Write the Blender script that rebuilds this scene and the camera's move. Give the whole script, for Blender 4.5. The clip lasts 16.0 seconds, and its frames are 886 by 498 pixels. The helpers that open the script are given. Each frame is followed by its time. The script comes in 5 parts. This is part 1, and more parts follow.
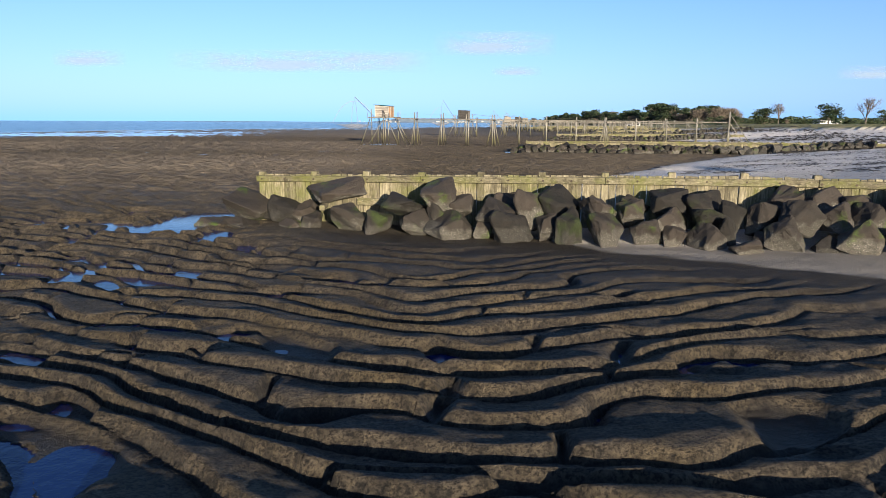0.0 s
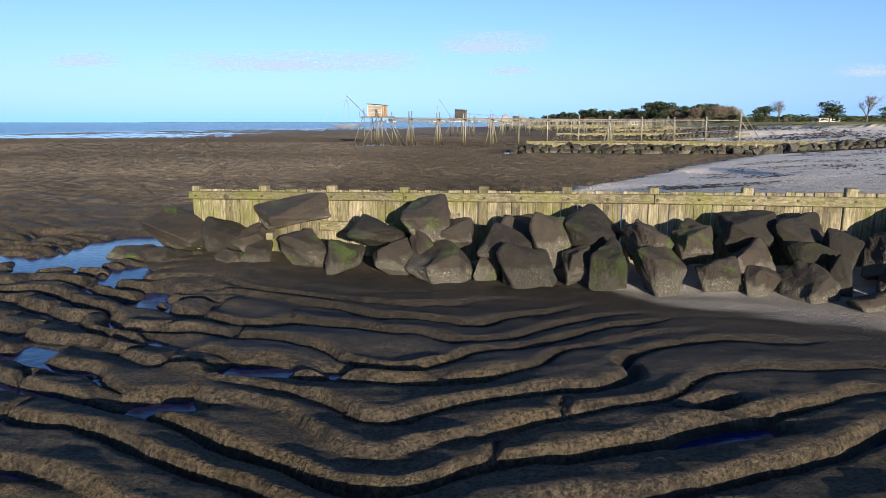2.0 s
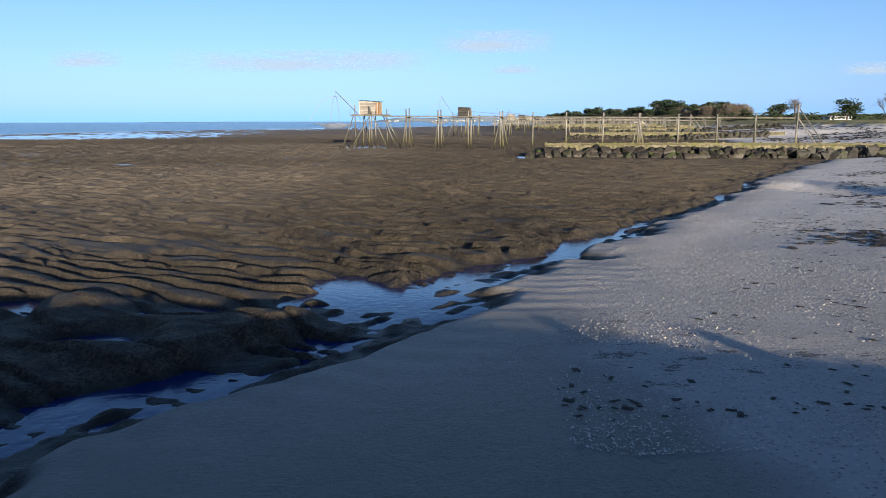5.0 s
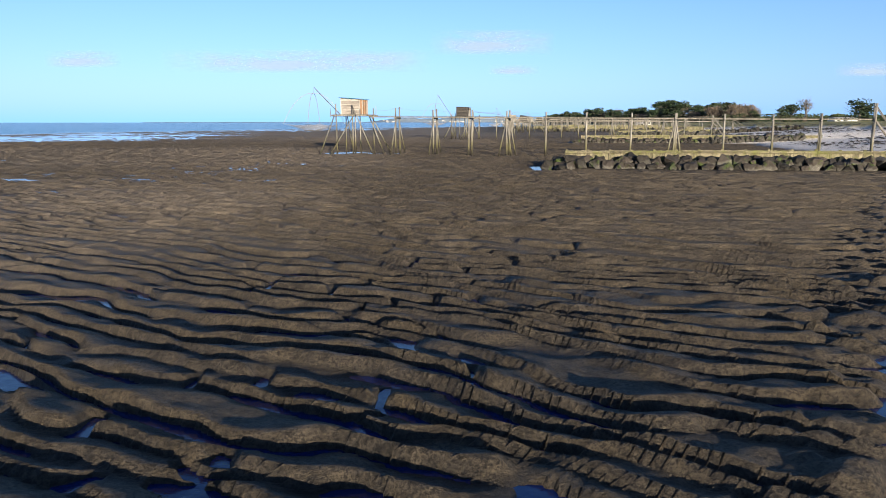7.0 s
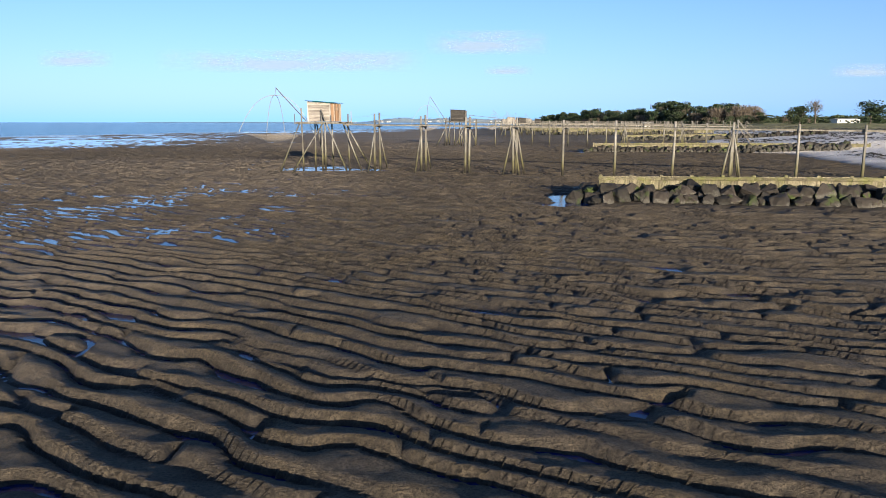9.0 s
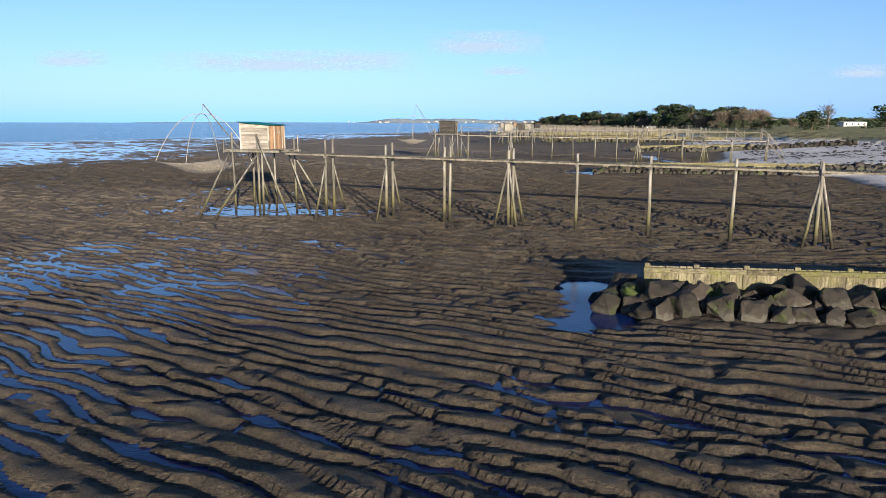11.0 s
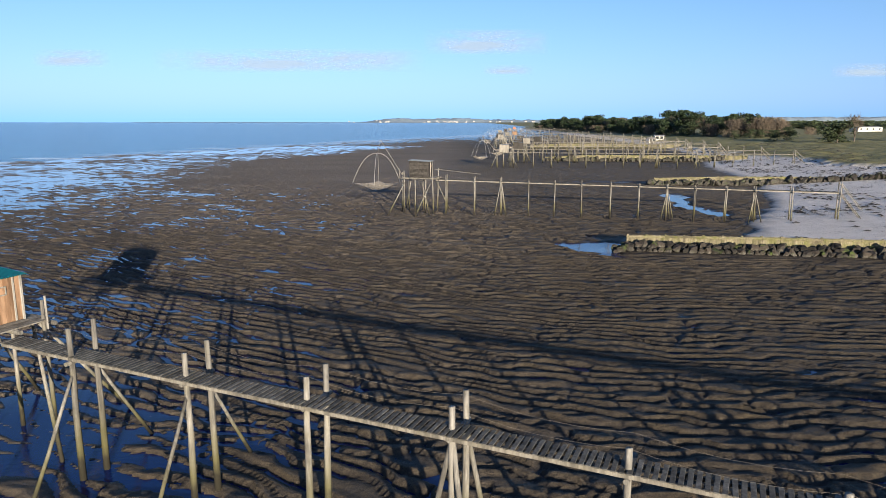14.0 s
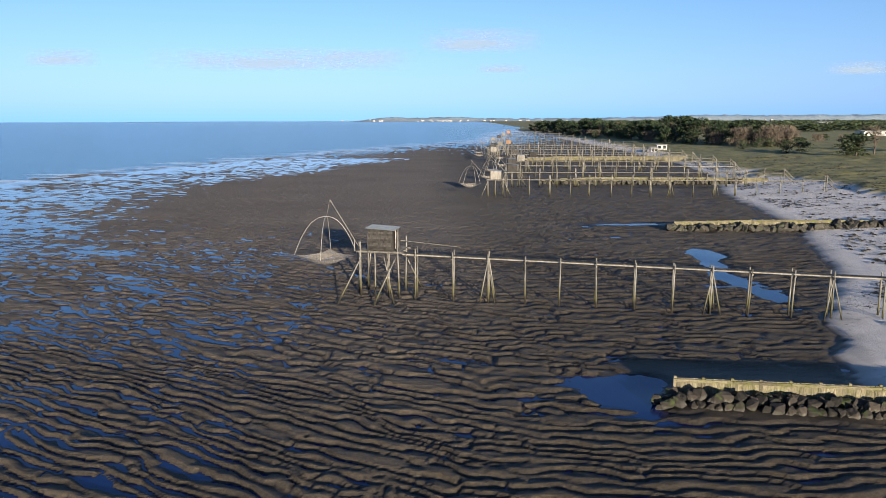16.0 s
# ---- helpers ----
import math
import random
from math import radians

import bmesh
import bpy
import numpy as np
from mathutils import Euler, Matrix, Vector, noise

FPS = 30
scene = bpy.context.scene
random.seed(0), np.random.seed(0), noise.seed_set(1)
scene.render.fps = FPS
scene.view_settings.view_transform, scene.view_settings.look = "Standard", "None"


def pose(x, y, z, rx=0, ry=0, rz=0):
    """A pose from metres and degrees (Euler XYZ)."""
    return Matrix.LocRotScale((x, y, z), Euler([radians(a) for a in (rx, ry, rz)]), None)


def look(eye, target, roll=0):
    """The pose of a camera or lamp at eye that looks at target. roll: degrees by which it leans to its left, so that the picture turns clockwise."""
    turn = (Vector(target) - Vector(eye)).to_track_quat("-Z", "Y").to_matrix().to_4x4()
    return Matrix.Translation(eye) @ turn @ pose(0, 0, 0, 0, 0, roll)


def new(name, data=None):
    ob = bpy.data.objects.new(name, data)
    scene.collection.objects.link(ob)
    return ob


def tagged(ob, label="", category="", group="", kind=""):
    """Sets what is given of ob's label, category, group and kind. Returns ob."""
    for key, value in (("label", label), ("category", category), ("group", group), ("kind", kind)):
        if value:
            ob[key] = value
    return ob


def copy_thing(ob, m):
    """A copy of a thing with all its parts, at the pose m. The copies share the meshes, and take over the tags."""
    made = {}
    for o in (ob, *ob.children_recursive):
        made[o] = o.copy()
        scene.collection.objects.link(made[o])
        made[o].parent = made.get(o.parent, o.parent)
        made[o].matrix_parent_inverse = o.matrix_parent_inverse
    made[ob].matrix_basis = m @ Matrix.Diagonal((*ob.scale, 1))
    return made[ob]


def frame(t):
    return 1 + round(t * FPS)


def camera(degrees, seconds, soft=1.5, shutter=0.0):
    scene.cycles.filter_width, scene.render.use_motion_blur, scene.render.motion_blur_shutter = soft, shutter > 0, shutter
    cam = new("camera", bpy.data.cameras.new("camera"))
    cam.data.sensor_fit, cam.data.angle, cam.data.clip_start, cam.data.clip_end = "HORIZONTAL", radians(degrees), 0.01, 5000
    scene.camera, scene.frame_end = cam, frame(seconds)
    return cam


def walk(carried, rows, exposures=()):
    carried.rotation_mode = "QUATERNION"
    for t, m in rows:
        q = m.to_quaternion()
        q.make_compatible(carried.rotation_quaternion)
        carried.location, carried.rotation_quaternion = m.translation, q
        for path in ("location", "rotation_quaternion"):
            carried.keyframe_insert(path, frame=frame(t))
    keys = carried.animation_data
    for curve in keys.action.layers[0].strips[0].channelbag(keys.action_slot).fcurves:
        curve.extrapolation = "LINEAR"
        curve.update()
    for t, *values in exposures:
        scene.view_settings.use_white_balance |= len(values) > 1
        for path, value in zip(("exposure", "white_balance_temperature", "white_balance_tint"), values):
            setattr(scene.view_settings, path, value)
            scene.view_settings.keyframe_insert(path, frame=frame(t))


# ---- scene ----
cam = camera(66.3, 16.0, soft=0.9)
PATH = [
    (0, (0.462, 0.462, 2.724), (0.437, 2.427, 2.357), 0.30),
    (0.5, (0.539, 1.311, 2.677), (0.508, 3.277, 2.312), 0.32),
    (1, (0.557, 2.149, 2.672), (0.529, 4.116, 2.307), 0.28),
    (1.5, (0.546, 3.088, 2.682), (0.524, 5.055, 2.316), 0.17),
    (2, (0.533, 4.186, 2.695), (0.515, 6.152, 2.327), 0.02),
    (2.5, (0.549, 5.491, 2.698), (0.527, 7.457, 2.328), -0.10),
    (3, (0.570, 6.939, 2.709), (0.543, 8.904, 2.339), -0.12),
    (3.5, (0.573, 8.502, 2.704), (0.545, 10.468, 2.334), -0.08),
    (4, (0.564, 10.259, 2.687), (0.534, 12.225, 2.318), -0.05),
    (4.5, (0.533, 12.193, 2.648), (0.504, 14.158, 2.279), -0.05),
    (5, (0.483, 14.280, 2.639), (0.457, 16.245, 2.269), -0.12),
    (7.5, (0.515, 27.686, 2.762), (0.499, 29.652, 2.394), 0.00),
    (8, (0.546, 30.609, 2.923), (0.534, 32.575, 2.554), -0.00),
    (10.5, (1.533, 45.180, 4.318), (1.535, 47.146, 3.952), 0.10),
    (11, (2.030, 48.280, 4.828), (2.030, 50.245, 4.461), 0.10),
    (11.5, (2.509, 51.412, 5.330), (2.508, 53.378, 4.962), 0.07),
    (12, (3.006, 54.569, 5.891), (3.003, 56.534, 5.522), 0.03),
    (12.5, (3.536, 57.698, 6.529), (3.531, 59.664, 6.160), 0.01),
    (13, (4.052, 61.008, 7.219), (4.045, 62.973, 6.850), 0.02),
    (13.5, (4.518, 64.532, 7.978), (4.513, 66.498, 7.608), 0.05),
    (14, (4.952, 68.376, 8.841), (4.949, 70.341, 8.471), 0.06),
    (14.5, (5.363, 72.331, 9.666), (5.362, 74.296, 9.296), 0.05),
    (15, (5.781, 76.414, 10.674), (5.784, 78.379, 10.302), 0.00),
    (15.5, (6.267, 80.806, 11.749), (6.274, 82.771, 11.375), -0.06),
    (16, (6.845, 85.604, 12.934), (6.857, 87.568, 12.559), -0.11),
]
walk(cam, [(t, look(eye, target, roll)) for t, eye, target, roll in PATH], ((0, 1.4, 5900, 10), (2.5, 1.38, 5900, 10), (3.5, 1.32, 5900, 10), (4.5, 1.25, 5900, 10), (5, 1.3, 5900, 10), (6.5, 1.4, 5900, 10), (11, 1.38, 5900, 10), (14, 1.3, 5900, 10), (16, 1.28, 5900, 10)))

# ---- light ----
SUN_AZ, SUN_EL = math.atan2(-0.961, 0.275), radians(9.2)
sun_from = Vector((math.cos(SUN_AZ) * math.cos(SUN_EL), math.sin(SUN_AZ) * math.cos(SUN_EL), math.sin(SUN_EL)))
world = bpy.data.worlds.new("sky")
scene.world = world
world.use_nodes = True
wn = world.node_tree.nodes
def sky_layer(air, dust, ozone, tint):
    """A daylight sky, tinted by the camera's cool balance."""
    k = wn.new("ShaderNodeTexSky")
    k.sky_type, k.sun_disc = "NISHITA", False
    k.sun_elevation, k.sun_rotation = SUN_EL, math.atan2(sun_from.x, sun_from.y)
    k.air_density, k.dust_density, k.ozone_density = air, dust, ozone
    m = wn.new("ShaderNodeMix")
    m.data_type, m.blend_type = "RGBA", "MULTIPLY"
    m.inputs[0].default_value, m.inputs[7].default_value = 1.0, (*tint, 1)
    world.node_tree.links.new(k.outputs[0], m.inputs[6])
    return m.outputs[2]


clear, haze = sky_layer(0.35, 0.0, 3.0, (0.385, 0.635, 0.85)), sky_layer(1.3, 1.0, 2.0, (0.80, 0.89, 1.03))
both = wn.new("ShaderNodeMix")
both.data_type, both.blend_type = "RGBA", "ADD"
both.inputs[0].default_value = 1.0
world.node_tree.links.new(clear, both.inputs[6])
world.node_tree.links.new(haze, both.inputs[7])
world.node_tree.links.new(both.outputs[2], wn["Background"].inputs[0])
wn["Background"].inputs[1].default_value = 0.05
sun_data = bpy.data.lights.new("sun", "SUN")
sun_data.energy, sun_data.angle, sun_data.color = 5.0, radians(0.6), (1.0, 0.81, 0.55)
sun = new("sun", sun_data)
sun.matrix_world = look(sun_from * 50, (0, 0, 0))


# ---- materials ----
def mat(name, rough=0.8, metal=0.0, spec=0.5):
    m = bpy.data.materials.new(name)
    m.use_nodes = True
    b = m.node_tree.nodes["Principled BSDF"]
    b.inputs["Roughness"].default_value, b.inputs["Metallic"].default_value = rough, metal
    b.inputs["Specular IOR Level"].default_value = spec
    return m, m.node_tree.nodes, m.node_tree.links, b


def noise_node(n, l, scale, detail=4.0, rough=0.6, vec=None, stretch=None):
    t = n.new("ShaderNodeTexNoise")
    t.inputs["Scale"].default_value, t.inputs["Detail"].default_value, t.inputs["Roughness"].default_value = scale, detail, rough
    if vec is None:
        vec = n.new("ShaderNodeTexCoord").outputs["Object"]
    if stretch:
        mp = n.new("ShaderNodeMapping")
        mp.inputs["Scale"].default_value = stretch
        l.new(vec, mp.inputs[0])
        vec = mp.outputs[0]
    l.new(vec, t.inputs["Vector"])
    return t.outputs["Fac"]


def ramp(n, l, fac, stops):
    r = n.new("ShaderNodeValToRGB")
    while len(r.color_ramp.elements) < len(stops):
        r.color_ramp.elements.new(0.5)
    for e, (p, c) in zip(r.color_ramp.elements, stops):
        e.position, e.color = p, (*c, 1) if len(c) == 3 else c
    l.new(fac, r.inputs[0])
    return r.outputs[0]


def mixc(n, l, fac, a, b, kind="MIX"):
    m = n.new("ShaderNodeMix")
    m.data_type, m.blend_type = "RGBA", kind
    for s, v in ((m.inputs[0], fac), (m.inputs[6], a), (m.inputs[7], b)):
        if isinstance(v, (int, float)):
            s.default_value = v
        elif isinstance(v, tuple):
            s.default_value = (*v, 1)
        else:
            l.new(v, s)
    return m.outputs[2]


def maths(n, l, op, a, b=0.0):
    m = n.new("ShaderNodeMath")
    m.operation = op
    for s, v in ((m.inputs[0], a), (m.inputs[1], b)):
        if isinstance(v, (int, float)):
            s.default_value = v
        else:
            l.new(v, s)
    return m.outputs[0]


def bump(n, l, b, height, strength, dist):
    k = n.new("ShaderNodeBump")
    k.inputs["Strength"].default_value, k.inputs["Distance"].default_value = strength, dist
    l.new(height, k.inputs["Height"])
    l.new(k.outputs[0], b.inputs["Normal"])


def rnd(n):
    return n.new("ShaderNodeObjectInfo").outputs["Random"]


def weathered(name, dark, light, moss, moss_amount, along=(1, 1, 0.08), rough=0.85, scale=14.0, tide=False):
    """Grey or green weathered timber: grain along one axis, stains, algae, a tone for each piece."""
    m, n, l, b = mat(name, rough, spec=0.25)
    own = n.new("ShaderNodeVectorMath")
    own.operation = "ADD"
    l.new(n.new("ShaderNodeTexCoord").outputs["Object"], own.inputs[0])
    l.new(maths(n, l, "MULTIPLY", rnd(n), 37.0), own.inputs[1])
    own = own.outputs[0]
    grain = noise_node(n, l, scale, 6, 0.7, own, stretch=along)
    blot = noise_node(n, l, 1.7, 4, 0.6, own)
    c = ramp(n, l, grain, [(0.3, dark), (0.68, light)])
    streak = noise_node(n, l, 5.0, 4, 0.6, own, stretch=along)
    c = mixc(n, l, maths(n, l, "MULTIPLY", ramp(n, l, streak, [(0.5, (0, 0, 0)), (0.62, (1, 1, 1))]), 0.55), c, tuple(v * 0.6 for v in dark))
    stain = noise_node(n, l, 2.4, 5, 0.65, own, stretch=tuple(max(v, 0.35) for v in along))
    c = mixc(n, l, maths(n, l, "MULTIPLY", ramp(n, l, stain, [(0.48, (0, 0, 0)), (0.62, (1, 1, 1))]), 0.6), c, tuple(v * 0.5 for v in dark))
    tone = maths(n, l, "MULTIPLY_ADD", rnd(n), 0.7)
    n[tone.node.name].inputs[2].default_value = 0.65
    tint = n.new("ShaderNodeVectorMath")
    tint.operation = "SCALE"
    l.new(c, tint.inputs[0])
    l.new(tone, tint.inputs["Scale"])
    mask = ramp(n, l, blot, [(0.62 - 0.4 * moss_amount, (0, 0, 0)), (0.8 - 0.3 * moss_amount, (1, 1, 1))])
    green = mixc(n, l, maths(n, l, "MULTIPLY", grain, 0.9), tuple(v * 0.45 for v in moss), tuple(v * 1.5 for v in moss))
    c = mixc(n, l, maths(n, l, "MULTIPLY", mask, 0.62), tint.outputs[0], green)
    if tide:
        sep = n.new("ShaderNodeSeparateXYZ")
        l.new(n.new("ShaderNodeNewGeometry").outputs["Position"], sep.inputs[0])
        zone = maths(n, l, "ADD", sep.outputs["Z"], maths(n, l, "MULTIPLY", blot, 1.2))
        zone = maths(n, l, "MULTIPLY", maths(n, l, "ADD", zone, maths(n, l, "MULTIPLY", streak, 0.9)), 0.25)
        c = mixc(n, l, maths(n, l, "MULTIPLY", ramp(n, l, zone, [(0.46, (1, 1, 1)), (0.72, (0, 0, 0))]), 0.85), c, (0.075, 0.07, 0.026))
        c = mixc(n, l, ramp(n, l, zone, [(0.33, (1, 1, 1)), (0.45, (0, 0, 0))]), c, (0.022, 0.02, 0.014))
    l.new(c, b.inputs["Base Color"])
    bump(n, l, b, grain, 0.5, 0.006)
    return m


def sawn_timber(name, dark, light, moss, moss_amount, along):
    """Old sawn timber at real size: grain, knots, weather stains and patches of yellow-green algae."""
    m, n, l, b = mat(name, 0.88, spec=0.2)
    own = n.new("ShaderNodeVectorMath")
    own.operation = "ADD"
    pos = n.new("ShaderNodeNewGeometry").outputs["Position"]
    l.new(pos, own.inputs[0])
    l.new(maths(n, l, "MULTIPLY", rnd(n), 41.0), own.inputs[1])
    own = own.outputs[0]
    grain = noise_node(n, l, 55.0, 5, 0.7, own, stretch=along)
    streak = noise_node(n, l, 16.0, 5, 0.65, own, stretch=tuple(max(v, 0.12) for v in along))
    stain = noise_node(n, l, 5.0, 5, 0.7, own)
    c = ramp(n, l, grain, [(0.32, dark), (0.5, tuple((u + v) / 2 for u, v in zip(dark, light))), (0.68, light)])
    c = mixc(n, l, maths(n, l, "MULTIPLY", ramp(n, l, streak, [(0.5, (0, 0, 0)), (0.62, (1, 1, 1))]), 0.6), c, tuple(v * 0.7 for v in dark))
    c = mixc(n, l, maths(n, l, "MULTIPLY", ramp(n, l, stain, [(0.52, (0, 0, 0)), (0.66, (1, 1, 1))]), 0.65), c, tuple(v * 0.55 for v in dark))
    vor = n.new("ShaderNodeTexVoronoi")
    vor.inputs["Scale"].default_value = 4.5
    l.new(own, vor.inputs["Vector"])
    knot = ramp(n, l, vor.outputs["Distance"], [(0.07, (1, 1, 1)), (0.13, (0, 0, 0))])
    c = mixc(n, l, maths(n, l, "MULTIPLY", knot, 0.7), c, tuple(v * 0.35 for v in dark))
    tone = n.new("ShaderNodeVectorMath")
    tone.operation = "SCALE"
    l.new(c, tone.inputs[0])
    l.new(maths(n, l, "ADD", maths(n, l, "MULTIPLY", rnd(n), 0.75), 0.6), tone.inputs["Scale"])
    blot = noise_node(n, l, 1.3, 5, 0.7, pos)
    mask = ramp(n, l, blot, [(0.66 - 0.4 * moss_amount, (0, 0, 0)), (0.82 - 0.3 * moss_amount, (1, 1, 1))])
    green = mixc(n, l, grain, tuple(v * 0.35 for v in moss), tuple(v * 1.6 for v in moss))
    c = mixc(n, l, maths(n, l, "MULTIPLY", mask, 0.75), tone.outputs[0], green)
    flake = ramp(n, l, noise_node(n, l, 28, 4, 0.7, own), [(0.62, (0, 0, 0)), (0.67, (1, 1, 1))])
    c = mixc(n, l, maths(n, l, "MULTIPLY", flake, 0.4), c, (0.42, 0.40, 0.33))
    l.new(c, b.inputs["Base Color"])
    bump(n, l, b, maths(n, l, "ADD", grain, streak), 0.7, 0.006)
    return m


M_PLANK = sawn_timber("groyne_timber", (0.065, 0.057, 0.038), (0.24, 0.215, 0.15), (0.10, 0.108, 0.026), 0.5, (1, 1, 0.07))
M_BEAM = sawn_timber("groyne_beam", (0.06, 0.053, 0.036), (0.22, 0.197, 0.135), (0.10, 0.108, 0.026), 0.58, (0.07, 1, 1))
M_POST = weathered("pole_wood", (0.085, 0.081, 0.075), (0.25, 0.24, 0.222), (0.15, 0.14, 0.09), 0.25, tide=True)
M_DECK = weathered("deck_wood", (0.10, 0.092, 0.08), (0.24, 0.225, 0.20), (0.22, 0.20, 0.15), 0.2)
M_SLAT = weathered("slat_wood", (0.045, 0.044, 0.042), (0.13, 0.127, 0.118), (0.10, 0.10, 0.08), 0.2)
M_GREYHUT = weathered("grey_boards", (0.022, 0.02, 0.02), (0.065, 0.061, 0.058), (0.045, 0.045, 0.04), 0.2)
M_CLAD = weathered("pale_cladding", (0.25, 0.225, 0.205), (0.40, 0.37, 0.34), (0.25, 0.22, 0.19), 0.1, along=(0.08, 1, 1))
M_ORANGE = weathered("orange_boards", (0.24, 0.145, 0.088), (0.36, 0.235, 0.15), (0.3, 0.15, 0.07), 0.1)
M_WHITE = weathered("white_boards", (0.13, 0.122, 0.11), (0.22, 0.208, 0.19), (0.13, 0.125, 0.1), 0.1)


M_TRIM = weathered("white_trim", (0.28, 0.265, 0.24), (0.46, 0.44, 0.41), (0.2, 0.19, 0.16), 0.1)


def plain(name, col, rough=0.6, metal=0.0, var=0.25, scale=6.0):
    m, n, l, b = mat(name, rough, metal)
    f = noise_node(n, l, scale, 5, 0.65)
    l.new(ramp(n, l, f, [(0.3, tuple(c * (1 - var) for c in col)), (0.7, tuple(min(1, c * (1 + var)) for c in col))]), b.inputs["Base Color"])
    bump(n, l, b, f, 0.2, 0.004)
    return m


M_TEAL = plain("teal_roof_sheet", (0.004, 0.08, 0.105), 0.45, 0.0, 0.25, 3.0)
M_TIN = plain("zinc_sheet", (0.33, 0.37, 0.40), 0.4, 0.6, 0.2, 3.0)
M_RED = plain("rust_red_boards", (0.36, 0.12, 0.06), 0.8, 0.0, 0.3)
M_STEEL = plain("galvanised_pole", (0.36, 0.35, 0.33), 0.5, 0.5, 0.15)
M_BOLT = plain("rusty_bolt", (0.045, 0.032, 0.024), 0.7, 0.5, 0.4, 30.0)
M_ROPE = plain("rope", (0.16, 0.14, 0.12), 0.9)
M_GLASS, _n, _l, _b = mat("window_glass", 0.05)
_b.inputs["Base Color"].default_value = (0.02, 0.025, 0.03, 1)


def rock_material():
    m, n, l, b = mat("basalt_boulder", 0.75, spec=0.4)
    geo = n.new("ShaderNodeNewGeometry")
    sep = n.new("ShaderNodeSeparateXYZ")
    l.new(geo.outputs["Position"], sep.inputs[0])
    co = n.new("ShaderNodeTexCoord").outputs["Object"]
    fine = noise_node(n, l, 26, 6, 0.75, co)
    mid = noise_node(n, l, 3.2, 5, 0.6, co)
    dark = ramp(n, l, mid, [(0.3, (0.012, 0.0108, 0.0098)), (0.7, (0.052, 0.043, 0.036))])
    warm = mixc(n, l, maths(n, l, "MULTIPLY", rnd(n), 0.5), dark, (0.05, 0.038, 0.03))
    height = n.new("ShaderNodeSeparateXYZ")
    l.new(n.new("ShaderNodeTexCoord").outputs["Generated"], height.inputs[0])
    low = maths(n, l, "ADD", height.outputs["Z"], maths(n, l, "MULTIPLY", mid, 0.9))
    # barnacle crust below; darker above also paints in tops under grazing sun
    lit_crust = ramp(n, l, low, [(0.88, (1, 1, 1)), (1.12, (0, 0, 0))])
    pale = ramp(n, l, fine, [(0.38, (0.045, 0.042, 0.036)), (0.60, (0.14, 0.13, 0.11))])
    c = mixc(n, l, maths(n, l, "MULTIPLY", lit_crust, 0.85), warm, pale)
    speck = ramp(n, l, noise_node(n, l, 40, 3, 0.6, co), [(0.60, (0, 0, 0)), (0.66, (1, 1, 1))])
    c = mixc(n, l, maths(n, l, "MULTIPLY", speck, maths(n, l, "MULTIPLY", lit_crust, 0.7)), c, (0.5, 0.48, 0.43))
    moss = noise_node(n, l, 1.5, 4, 0.6, geo.outputs["Position"])
    mm = ramp(n, l, maths(n, l, "ADD", moss, maths(n, l, "MULTIPLY", maths(n, l, "SUBTRACT", fine, 0.5), 0.25)), [(0.57, (0, 0, 0)), (0.66, (1, 1, 1))])
    c = mixc(n, l, maths(n, l, "MULTIPLY", mm, 0.75), c, ramp(n, l, fine, [(0.35, (0.025, 0.05, 0.004)), (0.65, (0.09, 0.14, 0.012))]))
    tone = n.new("ShaderNodeVectorMath")
    tone.operation = "SCALE"
    l.new(c, tone.inputs[0])
    l.new(maths(n, l, "ADD", maths(n, l, "MULTIPLY", rnd(n), 0.65), 0.2), tone.inputs["Scale"])
    l.new(tone.outputs[0], b.inputs["Base Color"])
    k = maths(n, l, "ADD", maths(n, l, "MULTIPLY", fine, 1.3), mid)
    crag = noise_node(n, l, 7.5, 6, 0.7, co)
    bump(n, l, b, maths(n, l, "ADD", k, maths(n, l, "MULTIPLY", crag, 0.7)), 0.8, 0.03)
    return m


M_ROCK = rock_material()


